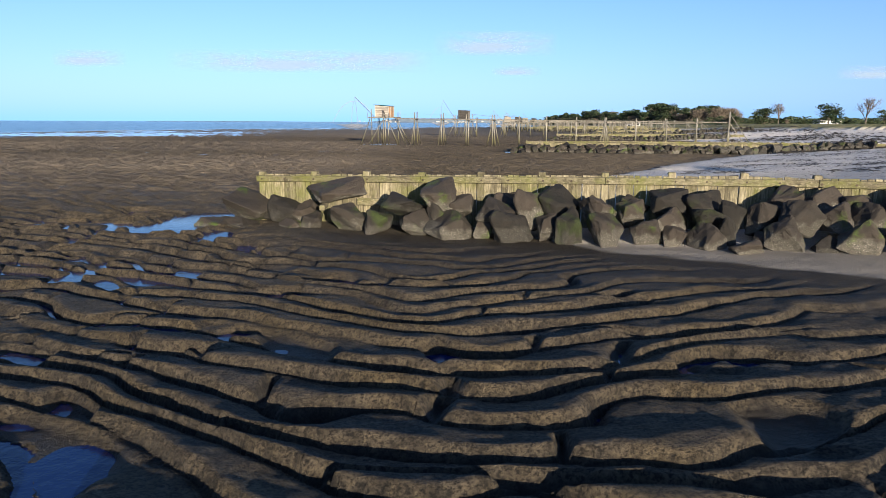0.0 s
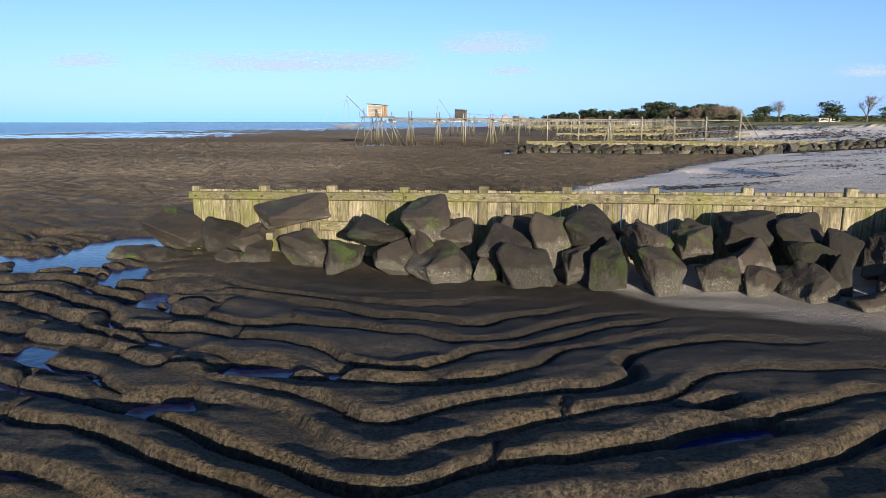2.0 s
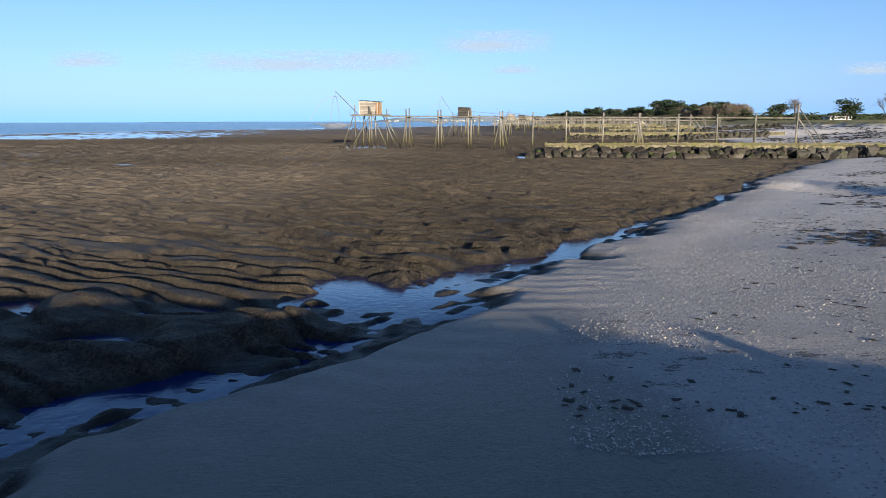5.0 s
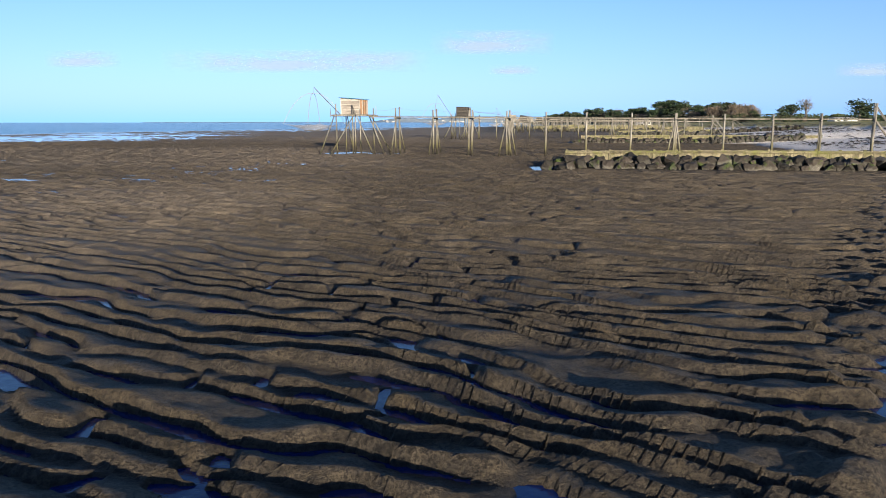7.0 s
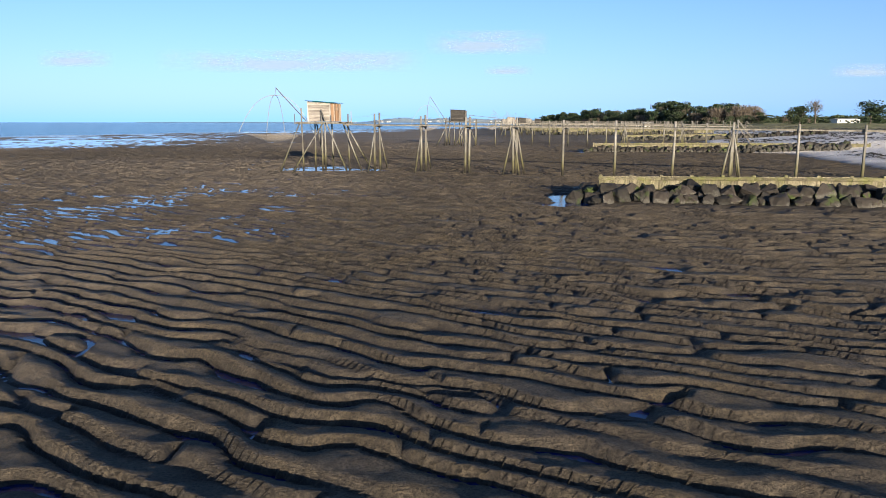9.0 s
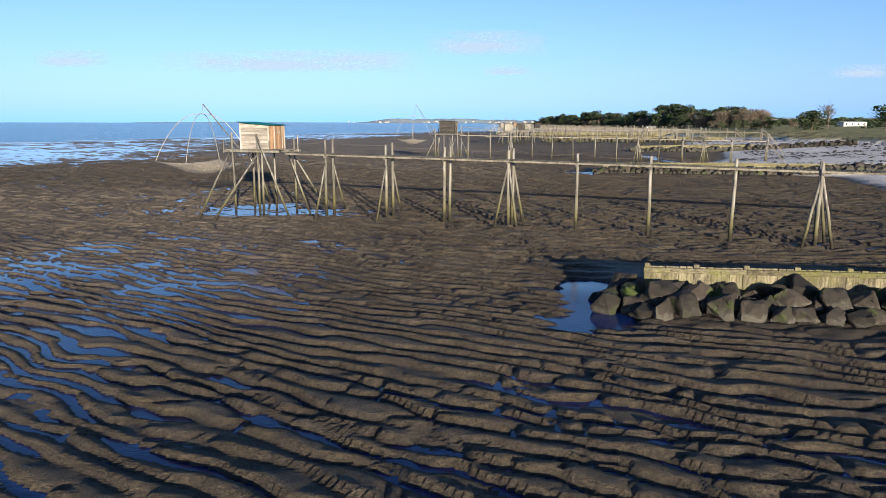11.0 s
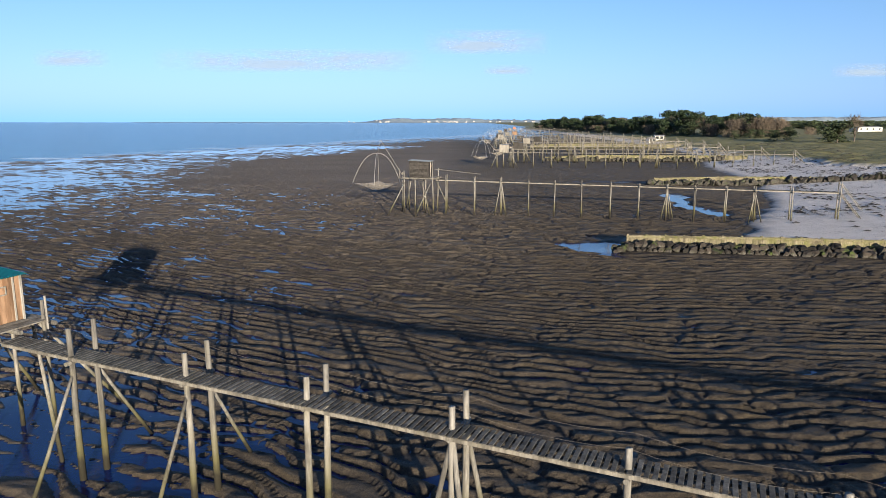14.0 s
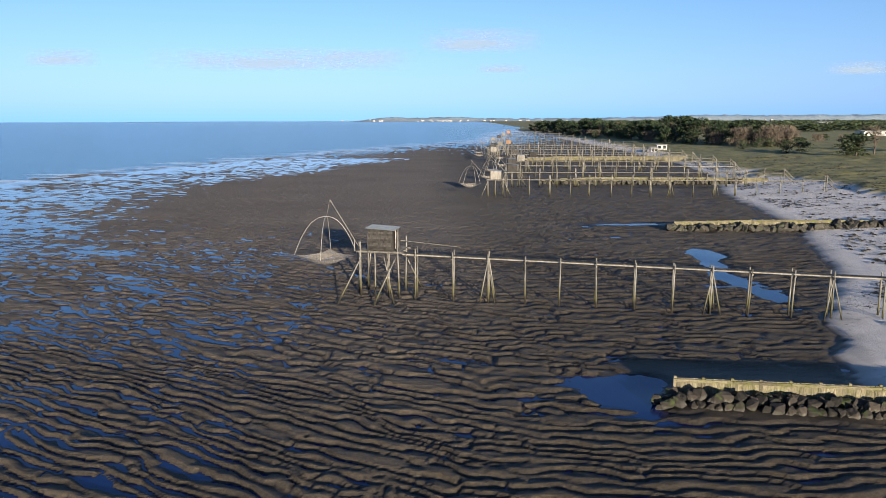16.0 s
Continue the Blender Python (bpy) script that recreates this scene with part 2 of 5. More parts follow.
def ground_material():
    """Mud, sand and grass by the plan's own masks, with shell litter and wrack."""
    m, n, l, b = mat("shore_ground", 0.6, spec=0.3)
    def layer(name):
        a = n.new("ShaderNodeAttribute")
        a.attribute_name = name
        return a.outputs["Fac"]
    co = n.new("ShaderNodeTexCoord").outputs["Object"]
    sand, grass, wet_shade, far_lit = layer("sand"), layer("grass"), layer("wet_shade"), layer("far_lit")
    grain = noise_node(n, l, 22, 3, 0.6, co)
    clod = noise_node(n, l, 7, 4, 0.6, co)
    broad = noise_node(n, l, 0.8, 4, 0.6, co)
    mud = ramp(n, l, clod, [(0.34, (0.032, 0.0262, 0.021)), (0.64, (0.110, 0.089, 0.064))])
    algae = ramp(n, l, broad, [(0.45, (0, 0, 0)), (0.7, (1, 1, 1))])
    mud = mixc(n, l, maths(n, l, "MULTIPLY", algae, 0.4), mud, (0.135, 0.096, 0.038))
    mud = mixc(n, l, maths(n, l, "MULTIPLY", ramp(n, l, grain, [(0.58, (0, 0, 0)), (0.65, (1, 1, 1))]), 0.5), mud, (0.15, 0.122, 0.078))
    mud = mixc(n, l, maths(n, l, "MULTIPLY", ramp(n, l, grain, [(0.37, (1, 1, 1)), (0.44, (0, 0, 0))]), 0.75), mud, (0.008, 0.006, 0.005))
    fine = noise_node(n, l, 32, 5, 0.75, co)
    mud = mixc(n, l, 1.0, mud, ramp(n, l, fine, [(0.41, (0.22, 0.22, 0.23)), (0.5, (0.85, 0.85, 0.85)), (0.58, (1.0, 1.0, 1.0))]), "MULTIPLY")
    # far mud paler: light of its sunlit ridge fronts put into the colour
    mud = mixc(n, l, maths(n, l, "MULTIPLY", far_lit, 0.75), mud, (0.172, 0.143, 0.117))
    s = ramp(n, l, broad, [(0.3, (0.52, 0.485, 0.46)), (0.7, (0.64, 0.60, 0.575))])
    s = mixc(n, l, maths(n, l, "MULTIPLY", ramp(n, l, grain, [(0.34, (1, 1, 1)), (0.42, (0, 0, 0))]), 0.4), s, (0.2, 0.18, 0.165))
    vor = n.new("ShaderNodeTexVoronoi")
    vor.inputs["Scale"].default_value = 24
    vor.inputs["Randomness"].default_value = 1.0
    l.new(co, vor.inputs["Vector"])
    pick = n.new("ShaderNodeSeparateColor")
    l.new(vor.outputs["Color"], pick.inputs[0])
    shell_zone = ramp(n, l, noise_node(n, l, 0.30, 5, 0.65, co), [(0.40, (0, 0, 0)), (0.60, (1, 1, 1))])
    dot = ramp(n, l, vor.outputs["Distance"], [(0.24, (1, 1, 1)), (0.34, (0, 0, 0))])
    chosen = maths(n, l, "GREATER_THAN", maths(n, l, "ADD", pick.outputs[0], maths(n, l, "MULTIPLY", shell_zone, 0.55)), 0.80)
    dry = maths(n, l, "SUBTRACT", 1.0, wet_shade)
    shell = maths(n, l, "MULTIPLY", maths(n, l, "MULTIPLY", dot, chosen), dry)
    s = mixc(n, l, maths(n, l, "MULTIPLY", shell, 0.9), s, (0.78, 0.75, 0.70))
    pebble = maths(n, l, "MULTIPLY", maths(n, l, "MULTIPLY", dot, maths(n, l, "GREATER_THAN", maths(n, l, "ADD", pick.outputs[1], maths(n, l, "MULTIPLY", shell_zone, 0.35)), 0.82)), dry)
    s = mixc(n, l, maths(n, l, "MULTIPLY", pebble, 0.85), s, (0.13, 0.115, 0.105))
    wrack = noise_node(n, l, 3.4, 7, 0.75, co, stretch=(0.7, 1.2, 1))
    wzone = noise_node(n, l, 0.14, 4, 0.65, co)
    wm = ramp(n, l, maths(n, l, "ADD", wrack, maths(n, l, "MULTIPLY", wzone, 0.6)), [(0.925, (0, 0, 0)), (0.95, (1, 1, 1))])
    s = mixc(n, l, maths(n, l, "MULTIPLY", wm, dry), s, (0.022, 0.018, 0.013))
    g = ramp(n, l, noise_node(n, l, 0.35, 6, 0.7, co), [(0.32, (0.055, 0.062, 0.026)), (0.46, (0.15, 0.145, 0.058)), (0.58, (0.19, 0.175, 0.078)), (0.7, (0.23, 0.185, 0.115))])
    c = mixc(n, l, grass, mixc(n, l, sand, mud, s), g)
    # wet ground and painted shade both go towards black
    c = mixc(n, l, maths(n, l, "MULTIPLY", wet_shade, 0.8), c, (0.009, 0.0085, 0.009))
    l.new(c, b.inputs["Base Color"])
    r = n.new("ShaderNodeMapRange")
    l.new(wet_shade, r.inputs[0])
    r.inputs[3].default_value, r.inputs[4].default_value = 0.88, 0.4
    l.new(r.outputs[0], b.inputs["Roughness"])
    h = maths(n, l, "ADD", maths(n, l, "MULTIPLY", grain, 0.6), maths(n, l, "ADD", clod, maths(n, l, "MULTIPLY", fine, 1.3)))
    swale = noise_node(n, l, 2.2, 3, 0.55, co, stretch=(0.4, 1.2, 1))
    h = maths(n, l, "ADD", h, maths(n, l, "MULTIPLY", maths(n, l, "MULTIPLY", swale, far_lit), 7.0))
    bump(n, l, b, h, 1.0, 0.04)
    return m


M_GROUND = ground_material()


def water_material(name, col, rough, scale, strength, stretch):
    m, n, l, b = mat(name, rough)
    b.inputs["Base Color"].default_value = (*col, 1)
    b.inputs["IOR"].default_value = 1.33
    f = noise_node(n, l, scale, 4, 0.6, stretch=stretch)
    bump(n, l, b, f, strength, 0.05)
    return m


M_POOL = water_material("pool_water", (0.004, 0.014, 0.075), 0.02, 7.0, 0.14, (1, 1, 1))


def sea_material():
    m, n, l, b = mat("sea_water", 0.22)
    co = n.new("ShaderNodeTexCoord").outputs["Object"]
    broad = noise_node(n, l, 0.02, 4, 0.6, co, stretch=(0.6, 1.6, 1))
    chop = noise_node(n, l, 0.9, 5, 0.65, co, stretch=(0.5, 1.4, 1))
    c = ramp(n, l, broad, [(0.35, (0.02, 0.09, 0.16)), (0.65, (0.05, 0.145, 0.215))])
    a = n.new("ShaderNodeAttribute")
    a.attribute_name = "foam"
    caps = noise_node(n, l, 0.16, 6, 0.72, co, stretch=(0.22, 1.0, 1))
    edge = maths(n, l, "MULTIPLY_ADD", a.outputs["Fac"], 0.24)
    n[edge.node.name].inputs[2].default_value = 0.0
    f = ramp(n, l, maths(n, l, "ADD", caps, edge), [(0.69, (0, 0, 0)), (0.78, (1, 1, 1))])
    l.new(mixc(n, l, maths(n, l, "MULTIPLY", f, 0.75), c, (0.75, 0.76, 0.76)), b.inputs["Base Color"])
    bump(n, l, b, chop, 0.7, 0.3)
    return m


M_SEA = sea_material()


# ---- plan of the shore ----
def lattice(ix, iy, seed):
    h = (ix.astype(np.int64) * 374761393 + iy.astype(np.int64) * 668265263 + seed * 974711) & 0x7FFFFFFF
    h = ((h ^ (h >> 13)) * 1274126177) & 0x7FFFFFFF
    return ((h ^ (h >> 16)) & 0xFFFF) / 32767.5 - 1.0


def vnoise(x, y, seed=0):
    """Smooth lattice noise in -1..1."""
    ix, iy = np.floor(x), np.floor(y)
    fx, fy = x - ix, y - iy
    fx, fy = fx * fx * fx * (fx * (fx * 6 - 15) + 10), fy * fy * fy * (fy * (fy * 6 - 15) + 10)
    a, b = lattice(ix, iy, seed), lattice(ix + 1, iy, seed)
    c, d = lattice(ix, iy + 1, seed), lattice(ix + 1, iy + 1, seed)
    return (a + (b - a) * fx) * (1 - fy) + (c + (d - c) * fx) * fy


def sstep(a, b, x):
    t = np.clip((x - a) / (b - a), 0, 1)
    return t * t * (3 - 2 * t)


SAND_Y = [-40, 3, 9, 11, 13, 15, 17, 19, 21, 23.5, 27.6, 31.9, 38.2, 48, 58, 65, 66.5, 75, 110, 115, 122, 130, 143, 170, 200, 242, 300, 400, 700, 3000]
SAND_X = [30, 17, 9.5, 5.5, 2.5, 0, -2.6, -1.5, 0, 1.5, 3.9, 6.4, 10.4, 16.7, 24.4, 29, 24, 31, 38, 27, 29.7, 33.6, 41.5, 51.6, 56, 70, 80, 84, 95, 200]
WATER_Y = [-400, 0, 100, 192, 235, 263, 307, 374, 480, 547, 775, 1000, 1400]
WATER_X = [-150, -125, -112, -100, -89, -78, -62, -35, 14, 40, 66, 110, 330]
GRASS_Y = [-400, 0, 100, 195, 227, 268, 344, 410, 475, 560, 900, 3000]
GRASS_X = [60, 62, 70, 79, 78, 82, 89, 94, 97, 98, 106, 220]
SEA_Z = -0.21
GROYNE_A, DIR_A = (-3.9, 16.05), (0.9683, -0.2497)


def base_z(x, y):
    """The lie of the land without ridges."""
    b = 0.06 + 0.44 * (1 - sstep(17, 40, y))
    to_sea = x - np.interp(y, WATER_Y, WATER_X)
    b = b - 0.26 * (1 - sstep(0, 120, to_sea)) - 0.03 * np.clip(-to_sea, 0, 60)
    inland = x - np.interp(y, SAND_Y, SAND_X)
    b = b + np.clip(inland, 0, 22) * 0.055 + np.clip(inland - 22, 0, 30) * 0.03
    return b


POST_SCOURS = []
POOLS = [(-5.6, 16.4, 0.75, 1.3, 0.32), (-7.0, 13.2, 0.16, 0.8, 0.2), (-7.0, 15.1, 0.16, 0.5, 0.2), (-7.6, 17.8, 0.25, 0.4, 0.2), (-5.2, 10.3, 0.22, 0.5, 0.2), (-4.4, 14.2, 0.3, 0.6, 0.22), (-3.4, 12.9, 0.2, 0.45, 0.2),
         (-1.2, 10.2, 0.35, 0.2, 0.2), (-1.8, 9.4, 0.3, 0.22, 0.2), (2.6, 8.9, 0.45, 0.16, 0.2), (0.35, 7.1, 0.12, 0.35, 0.2), (2.74, 9.44, 0.2, 0.12, 0.2), (-2.1, 4.8, 0.22, 0.3, 0.1), (-1.9, 7.7, 0.22, 0.14, 0.2), (3.0, 4.95, 0.3, 0.12, 0.08),
         (-0.9, 23.6, 0.45, 0.9, 0.3), (-5.5, 21.5, 0.6, 0.5, 0.28), (-5.2, 22.75, 0.5, 0.35, 0.28), (-3.4, 21.2, 0.6, 0.35, 0.28),
         (6.3, 66.6, 0.9, 2.6, 0.22), (8.5, 68.6, 3.0, 0.6, 0.1), (-7.2, 86.0, 3.4, 2.2, 0.1), (16.0, 117.0, 2.0, 2.4, 0.25), (22.0, 119.2, 6.5, 1.3, 0.08),
         (33.2, 151.0, 1.6, 2.2, 0.34), (31.9, 146.0, 1.1, 2.6, 0.34), (31.2, 140.5, 1.2, 2.6, 0.34), (31.7, 135.2, 1.1, 2.2, 0.34), (29.0, 138.0, 1.5, 0.7, 0.3), (30.5, 170.5, 5.0, 1.3, 0.25), (31.0, 64.0, 3.0, 2.0, 0.2), (14.2, 38.5, 1.0, 3.5, 0.2)]


PHASE_V = np.array([-100, 40, 80, 118, 160, 300, 6000.0])
PHASE_N = np.concatenate([[0], np.cumsum(np.diff(PHASE_V) / np.array([0.58, 0.58, 0.68, 1.1, 2.4, 6.0]))])
LIE_X = np.linspace(-60, 60, 481)
LIE_NEAR = np.cumsum(0.4 - 0.8 * sstep(-2, 4, LIE_X)) * 0.25
LIE_FAR = np.cumsum(0.08 + 0.45 * (1 - sstep(2, 15, LIE_X))) * 0.25
LIE_NEAR, LIE_FAR = LIE_NEAR - LIE_NEAR[240], LIE_FAR - LIE_FAR[240]


def shore(x, y):
    """Height, and masks of sand, grass, wetness with painted shade, and far sunlit paleness, of the ground at x, y."""
    b = base_z(x, y)
    inland = x - np.interp(y, SAND_Y, SAND_X) + 0.5 * vnoise(x / 1.7, y / 1.7, 3) + 0.2 * vnoise(x / 0.5, y / 0.5, 4)
    sand = sstep(-0.15, 0.15, inland)
    field = x - np.interp(y, GRASS_Y, GRASS_X) + 3.5 * vnoise(x / 7, y / 7, 5) + 1.5 * vnoise(x / 2.1, y / 2.1, 6)
    grass = sstep(-0.5, 0.5, field)
    # ridges of mud across the shore
    near = 1 - sstep(13, 27, y)
    v = y + near * np.interp(x, LIE_X, LIE_NEAR) + (1 - near) * np.interp(x, LIE_X, LIE_FAR)
    phase = np.interp(v, PHASE_V, PHASE_N)
    big = 1.0 - 0.5 * sstep(20, 42, y)
    def lie(u, w):
        return 1.15 * vnoise(u / 2.9, w / 2.1, 11) * big + (0.3 + 0.2 * big) * vnoise(u / 1.0, w / 0.75, 12) + 0.12 * vnoise(u / 0.45, w / 0.28, 13) + 0.025 * vnoise(u / 0.19, w / 0.15, 30)

    wave = lie(x, v)
    p = phase + wave
    gain = np.hypot((lie(x + 0.05, v) - wave) * 20, (lie(x, v + 0.05) - wave) * 20 + 1.6)
    rise = np.clip(0.055 * gain, 0.085 + 0.06 * sstep(20, 45, y) + 0.05 * sstep(55, 75, y), 0.28)
    cell = np.floor(p)
    f = p - cell
    patchy = sstep(23, 26, y) * (1 - sstep(32, 38, y))
    k = vnoise(x / 2.6 + cell * 17.31, cell * 5.17, 14) * (1 - patchy) + patchy * (vnoise(x / 0.9 + cell * 17.31, cell * 5.17, 14) - 0.25)
    spread_w = 0.2 * sstep(5, -6, x) * sstep(44, 50, y) * (1 - 0.6 * sstep(70, 80, y)) + 0.06 * sstep(22, 30, y) + 0.1 * sstep(-1, -4, x) * (1 - sstep(14, 20, y))
    width = 0.13 + spread_w + 0.10 * vnoise(x / 1.5 + cell * 3.3, cell * 9.1, 15) + 0.03 * vnoise(x / 0.3, y / 0.3, 20)
    # each slab: a drop into a narrow trough, a steep front rounding up to a crest, a back sloping gently away
    front_face = 0.76 * sstep(width, width + rise, f) + 0.24 * np.sin(0.5 * math.pi * np.clip((f - width - 0.4 * rise) / 0.18, 0, 1))
    trough = sstep(0.0, np.minimum(rise * 1.3, width), f) * (1 - front_face)
    back = 1 - front_face + np.clip((f - 0.27 - 0.8 * spread_w) / (0.7 - 0.8 * spread_w), 0, 1)
    depth = 0.05 + 0.25 * sstep(38, 50, y) + (0.95 - 0.25 * sstep(38, 50, y)) * sstep(-0.42 - 0.25 * (1 - big), 0.08 - 0.25 * (1 - big), k)
    tail = 0.36 + 0.14 * vnoise(x / 2.0, y / 1.6, 29)
    trough = trough * depth * (1 - tail) + back * tail
    cross = 1 - sstep(0.0, 0.13, np.abs(vnoise(x / 1.4 + cell * 7.7, y / 1.9 + cell * 3.1, 16)))
    cross = np.maximum(cross, (1 - sstep(0.0, 0.17, np.abs(vnoise(x / 0.8 + cell * 3.7, y / 1.2 + cell * 1.9, 19)))) * np.maximum(sstep(-1.0, -3.0, x) * (1 - sstep(18, 22, y)), 0.8 * sstep(44, 52, y) * (1 - sstep(95, 125, y))))
    cross = cross * sstep(0.0, 0.2, f) * (1 - sstep(0.75, 1.0, f))
    cut = np.maximum(trough, cross * 0.85 * sstep(-0.6, 0.2, vnoise(x / 3.0, y / 3.0, 17)))
    swell = vnoise(x / 6.0, y / 5.0, 18)
    seaward = sstep(6, -14, x) * sstep(45, 62, y)
    amp = 0.19 + 0.05 * sstep(19, 22, y) * (1 - sstep(34, 44, y)) + 0.015 * (1 - sstep(45, 90, y)) + 0.035 * sstep(58, 75, y) + 0.04 * swell + 0.025 * seaward + 0.045 * sstep(-0.5, -4, x) * (1 - sstep(14, 20, y))
    calm = (1 - sstep(-2.6 + 1.3 * sstep(17, 20, y), -0.6, inland))
    # smooth mud before the first groyne's boulders
    ga = (x - GROYNE_A[0]) * -DIR_A[1] + (y - GROYNE_A[1]) * DIR_A[0]
    ga = -ga
    front = sstep(1.6, 3.0, ga) + (ga < 0) * 1.0
    front = np.where(x < -3.5, np.maximum(front, sstep(-3.3, -4.8, x)), front)
    calm = calm * np.clip(front, 0, 1)
    # washed flat round the heads of the farther groynes, lumpy in the lee of the first
    for gx0, gy0, gd in ((7.6, 66.4, -0.16), (18.0, 115.9, -0.162)):
        off = y - gy0 - gd * (x - gx0)
        calm = calm * (1 - 0.85 * sstep(-2.6, -1.2, off) * sstep(6.3, 4.8, off + 0.8 * vnoise(x / 1.5, y / 1.2, 48)) * sstep(gx0 - 1.6, gx0 + 0.4, x))
    lumps = sstep(17, 18.5, y) * (1 - sstep(22.5, 24, y)) * sstep(-0.5, -2.0, inland)
    calm = calm * (1 - 0.65 * lumps)
    hummock = sstep(20, 24, y) * (1 - sstep(34, 42, y))
    far_flat = 1 + 0.15 * sstep(70, 90, y) - (0.1 + 0.75 * sstep(30, 6, x)) * sstep(130, 190, y)
    ridge = -cut * amp * calm * (1 + 0.1 * hummock) * far_flat
    roll = 0.022 * vnoise(x / 0.9, y / 0.55, 21) + 0.008 * vnoise(x / 0.27, y / 0.2, 22) + 0.005 * vnoise(x / 0.15, y / 0.10, 23) * (1 - 0.7 * sstep(40, 70, y))
    z = b + ridge + roll * (0.35 + 0.65 * calm) * (1 - 0.6 * sand)
    z = z + lumps * (0.11 * vnoise(x / 1.5, y / 0.9, 34) + 0.04 * vnoise(x / 0.6, y / 0.4, 35))
    z = z + 0.035 * hummock * vnoise(x / 0.6, y / 0.3, 24) * calm
    shoal = sstep(120, 70, x - np.interp(y, WATER_Y, WATER_X)) * sstep(115, 160, y)
    z = z + shoal * (0.04 * vnoise(x / 2.0, y / 1.1, 31) + 0.045 * vnoise(x / 1.0, y / 0.7, 32) + 0.025 * vnoise(x / 14, y / 9, 33))
    # sand ripples and the channel along the beach's foot
    rip = np.sin(12.0 * (y + 0.35 * x) + 2.5 * vnoise(x / 0.6, y / 0.6, 25)) * 0.007 * (1 - sstep(0.2, 2.2, np.abs(inland)))
    z = z + rip * (y < 60)
    wide = np.interp(y, [17, 24, 30, 36, 60], [1.9, 1.7, 1.1, 0.8, 0.6])
    chan = sstep(-wide - 0.25, -wide + 0.2, inland) * sstep(0.15, -0.35, inland) * sstep(16.5, 18, y) * (1 - sstep(200, 260, y)) * (0.86 + 0.14 * vnoise(x / 5, y / 5, 26))
    z = z - 0.2 * chan
    foot = sstep(-2.2, -1.6, inland) * sstep(0.15, -0.25, inland) * sstep(17, 19, y) * (1 - sstep(50, 70, y))
    z = z + foot * (0.055 * vnoise((0.65 * x + 0.76 * y) / 0.55, (0.76 * x - 0.65 * y) / 0.14, 44) + 0.02 * vnoise(x / 0.18, y / 0.11, 45))
    for px, py, rx, ry, d in POOLS:
        q = ((x - px) / rx) ** 2 + ((y - py) / ry) ** 2
        q = q * (1 + 0.75 * vnoise(x / (0.7 * rx + 0.25), y / (0.7 * ry + 0.25), 27))
        z = z - d * np.exp(-q * q * 0.7)
    for px, py in POST_SCOURS:
        z = z - (0.2 if py < 100 else 0.22) * np.exp(-(((x - px) / 0.42) ** 2 + ((y - py) / 0.3) ** 2))
    z = z + grass * (0.5 + 0.25 * vnoise(x / 3, y / 3, 28))
    # wetness with painted shade: low lying mud, the beach's foot, the first wall's lee
    damp = sstep(2.2, 0.2, np.abs(inland + 0.2)) * 0.6
    # troughs: wet mud, darkened further for the shade lying in them
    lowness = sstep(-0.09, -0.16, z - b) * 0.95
    wet_shade = np.clip(np.maximum(damp * (0.5 + 0.5 * sand), lowness * (1 - sand)), 0, 1) * (1 - grass)
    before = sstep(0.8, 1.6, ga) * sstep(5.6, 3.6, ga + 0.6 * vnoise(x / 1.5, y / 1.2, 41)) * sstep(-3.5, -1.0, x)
    wet_shade = np.maximum(wet_shade, 0.85 * before * (ga > 0))
    wet_shade = np.maximum(wet_shade, 0.32 * hummock * (1 - sand))
    # sand behind the wall painted darker, deepening the shadow cast there
    wet_shade = np.maximum(wet_shade, 0.3 * sstep(31, 23, y + 0.8 * vnoise(x / 2.3, y / 1.9, 46)) * (ga < -0.1) * sand)
    wet_shade = np.maximum(wet_shade, 0.15 * sstep(6, 16, x + 2 * vnoise(x / 5, y / 4, 49)) * sstep(62, 78, y) * (1 - sstep(135, 160, y)) * (1 - sand))
    # smooth wet sand by the wall, darkened as well to deepen its shadow
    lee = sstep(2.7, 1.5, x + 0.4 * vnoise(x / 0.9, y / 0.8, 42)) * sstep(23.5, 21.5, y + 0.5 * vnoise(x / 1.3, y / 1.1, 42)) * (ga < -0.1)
    wet_shade = np.maximum(wet_shade, 0.95 * lee * sand)
    # nearer mud darkened, standing in for tops dim under grazing sun
    wet_shade = np.maximum(wet_shade, 0.12 * (1 - sstep(20, 42, y)) * (1 - sand))
    for gx0, gy0, gd in ((7.6, 66.4, -0.16), (18.0, 115.9, -0.162)):
        off = np.abs(y - gy0 - gd * (x - gx0) - 1.0)
        wet_shade = np.maximum(wet_shade, 0.75 * (1 - sstep(2.2, 5.0, off + 0.9 * vnoise(x / 2, y / 2, 47))) * sstep(gx0 - 5, gx0 - 1, x) * (1 - sand))
    # where distant mud is painted paler, as if sunlit ridge fronts blend
    far_lit = (0.28 * sstep(24, 48, y) + 0.65 * sstep(-1, -9, x) * sstep(18, 28, y) * (1 - sstep(50, 62, y)) + 0.5 * sstep(1, -9, x) * sstep(58, 72, y) * (1 - sstep(92, 110, y)) + 0.7 * sstep(95, 155, y)) * (1 - sand) * (0.8 + 0.2 * vnoise(x / 9, y / 6, 43)) * (1 - 0.6 * sstep(3, 15, x) * sstep(55, 75, y))
    return z, sand, grass, wet_shade, far_lit


def floor_at(x, y):
    return float(shore(np.array([float(x)]), np.array([float(y)]))[0][0])


def steps(*runs):
    """Grid lines: (start, end, first spacing, last spacing) runs joined end to end."""
    out = []
    for a, e, s0, s1 in runs:
        c = a
        while c < e - 1e-6:
            out.append(c)
            c += s0 + (s1 - s0) * (c - a) / (e - a)
    out.append(runs[-1][1])
    return np.array(out)


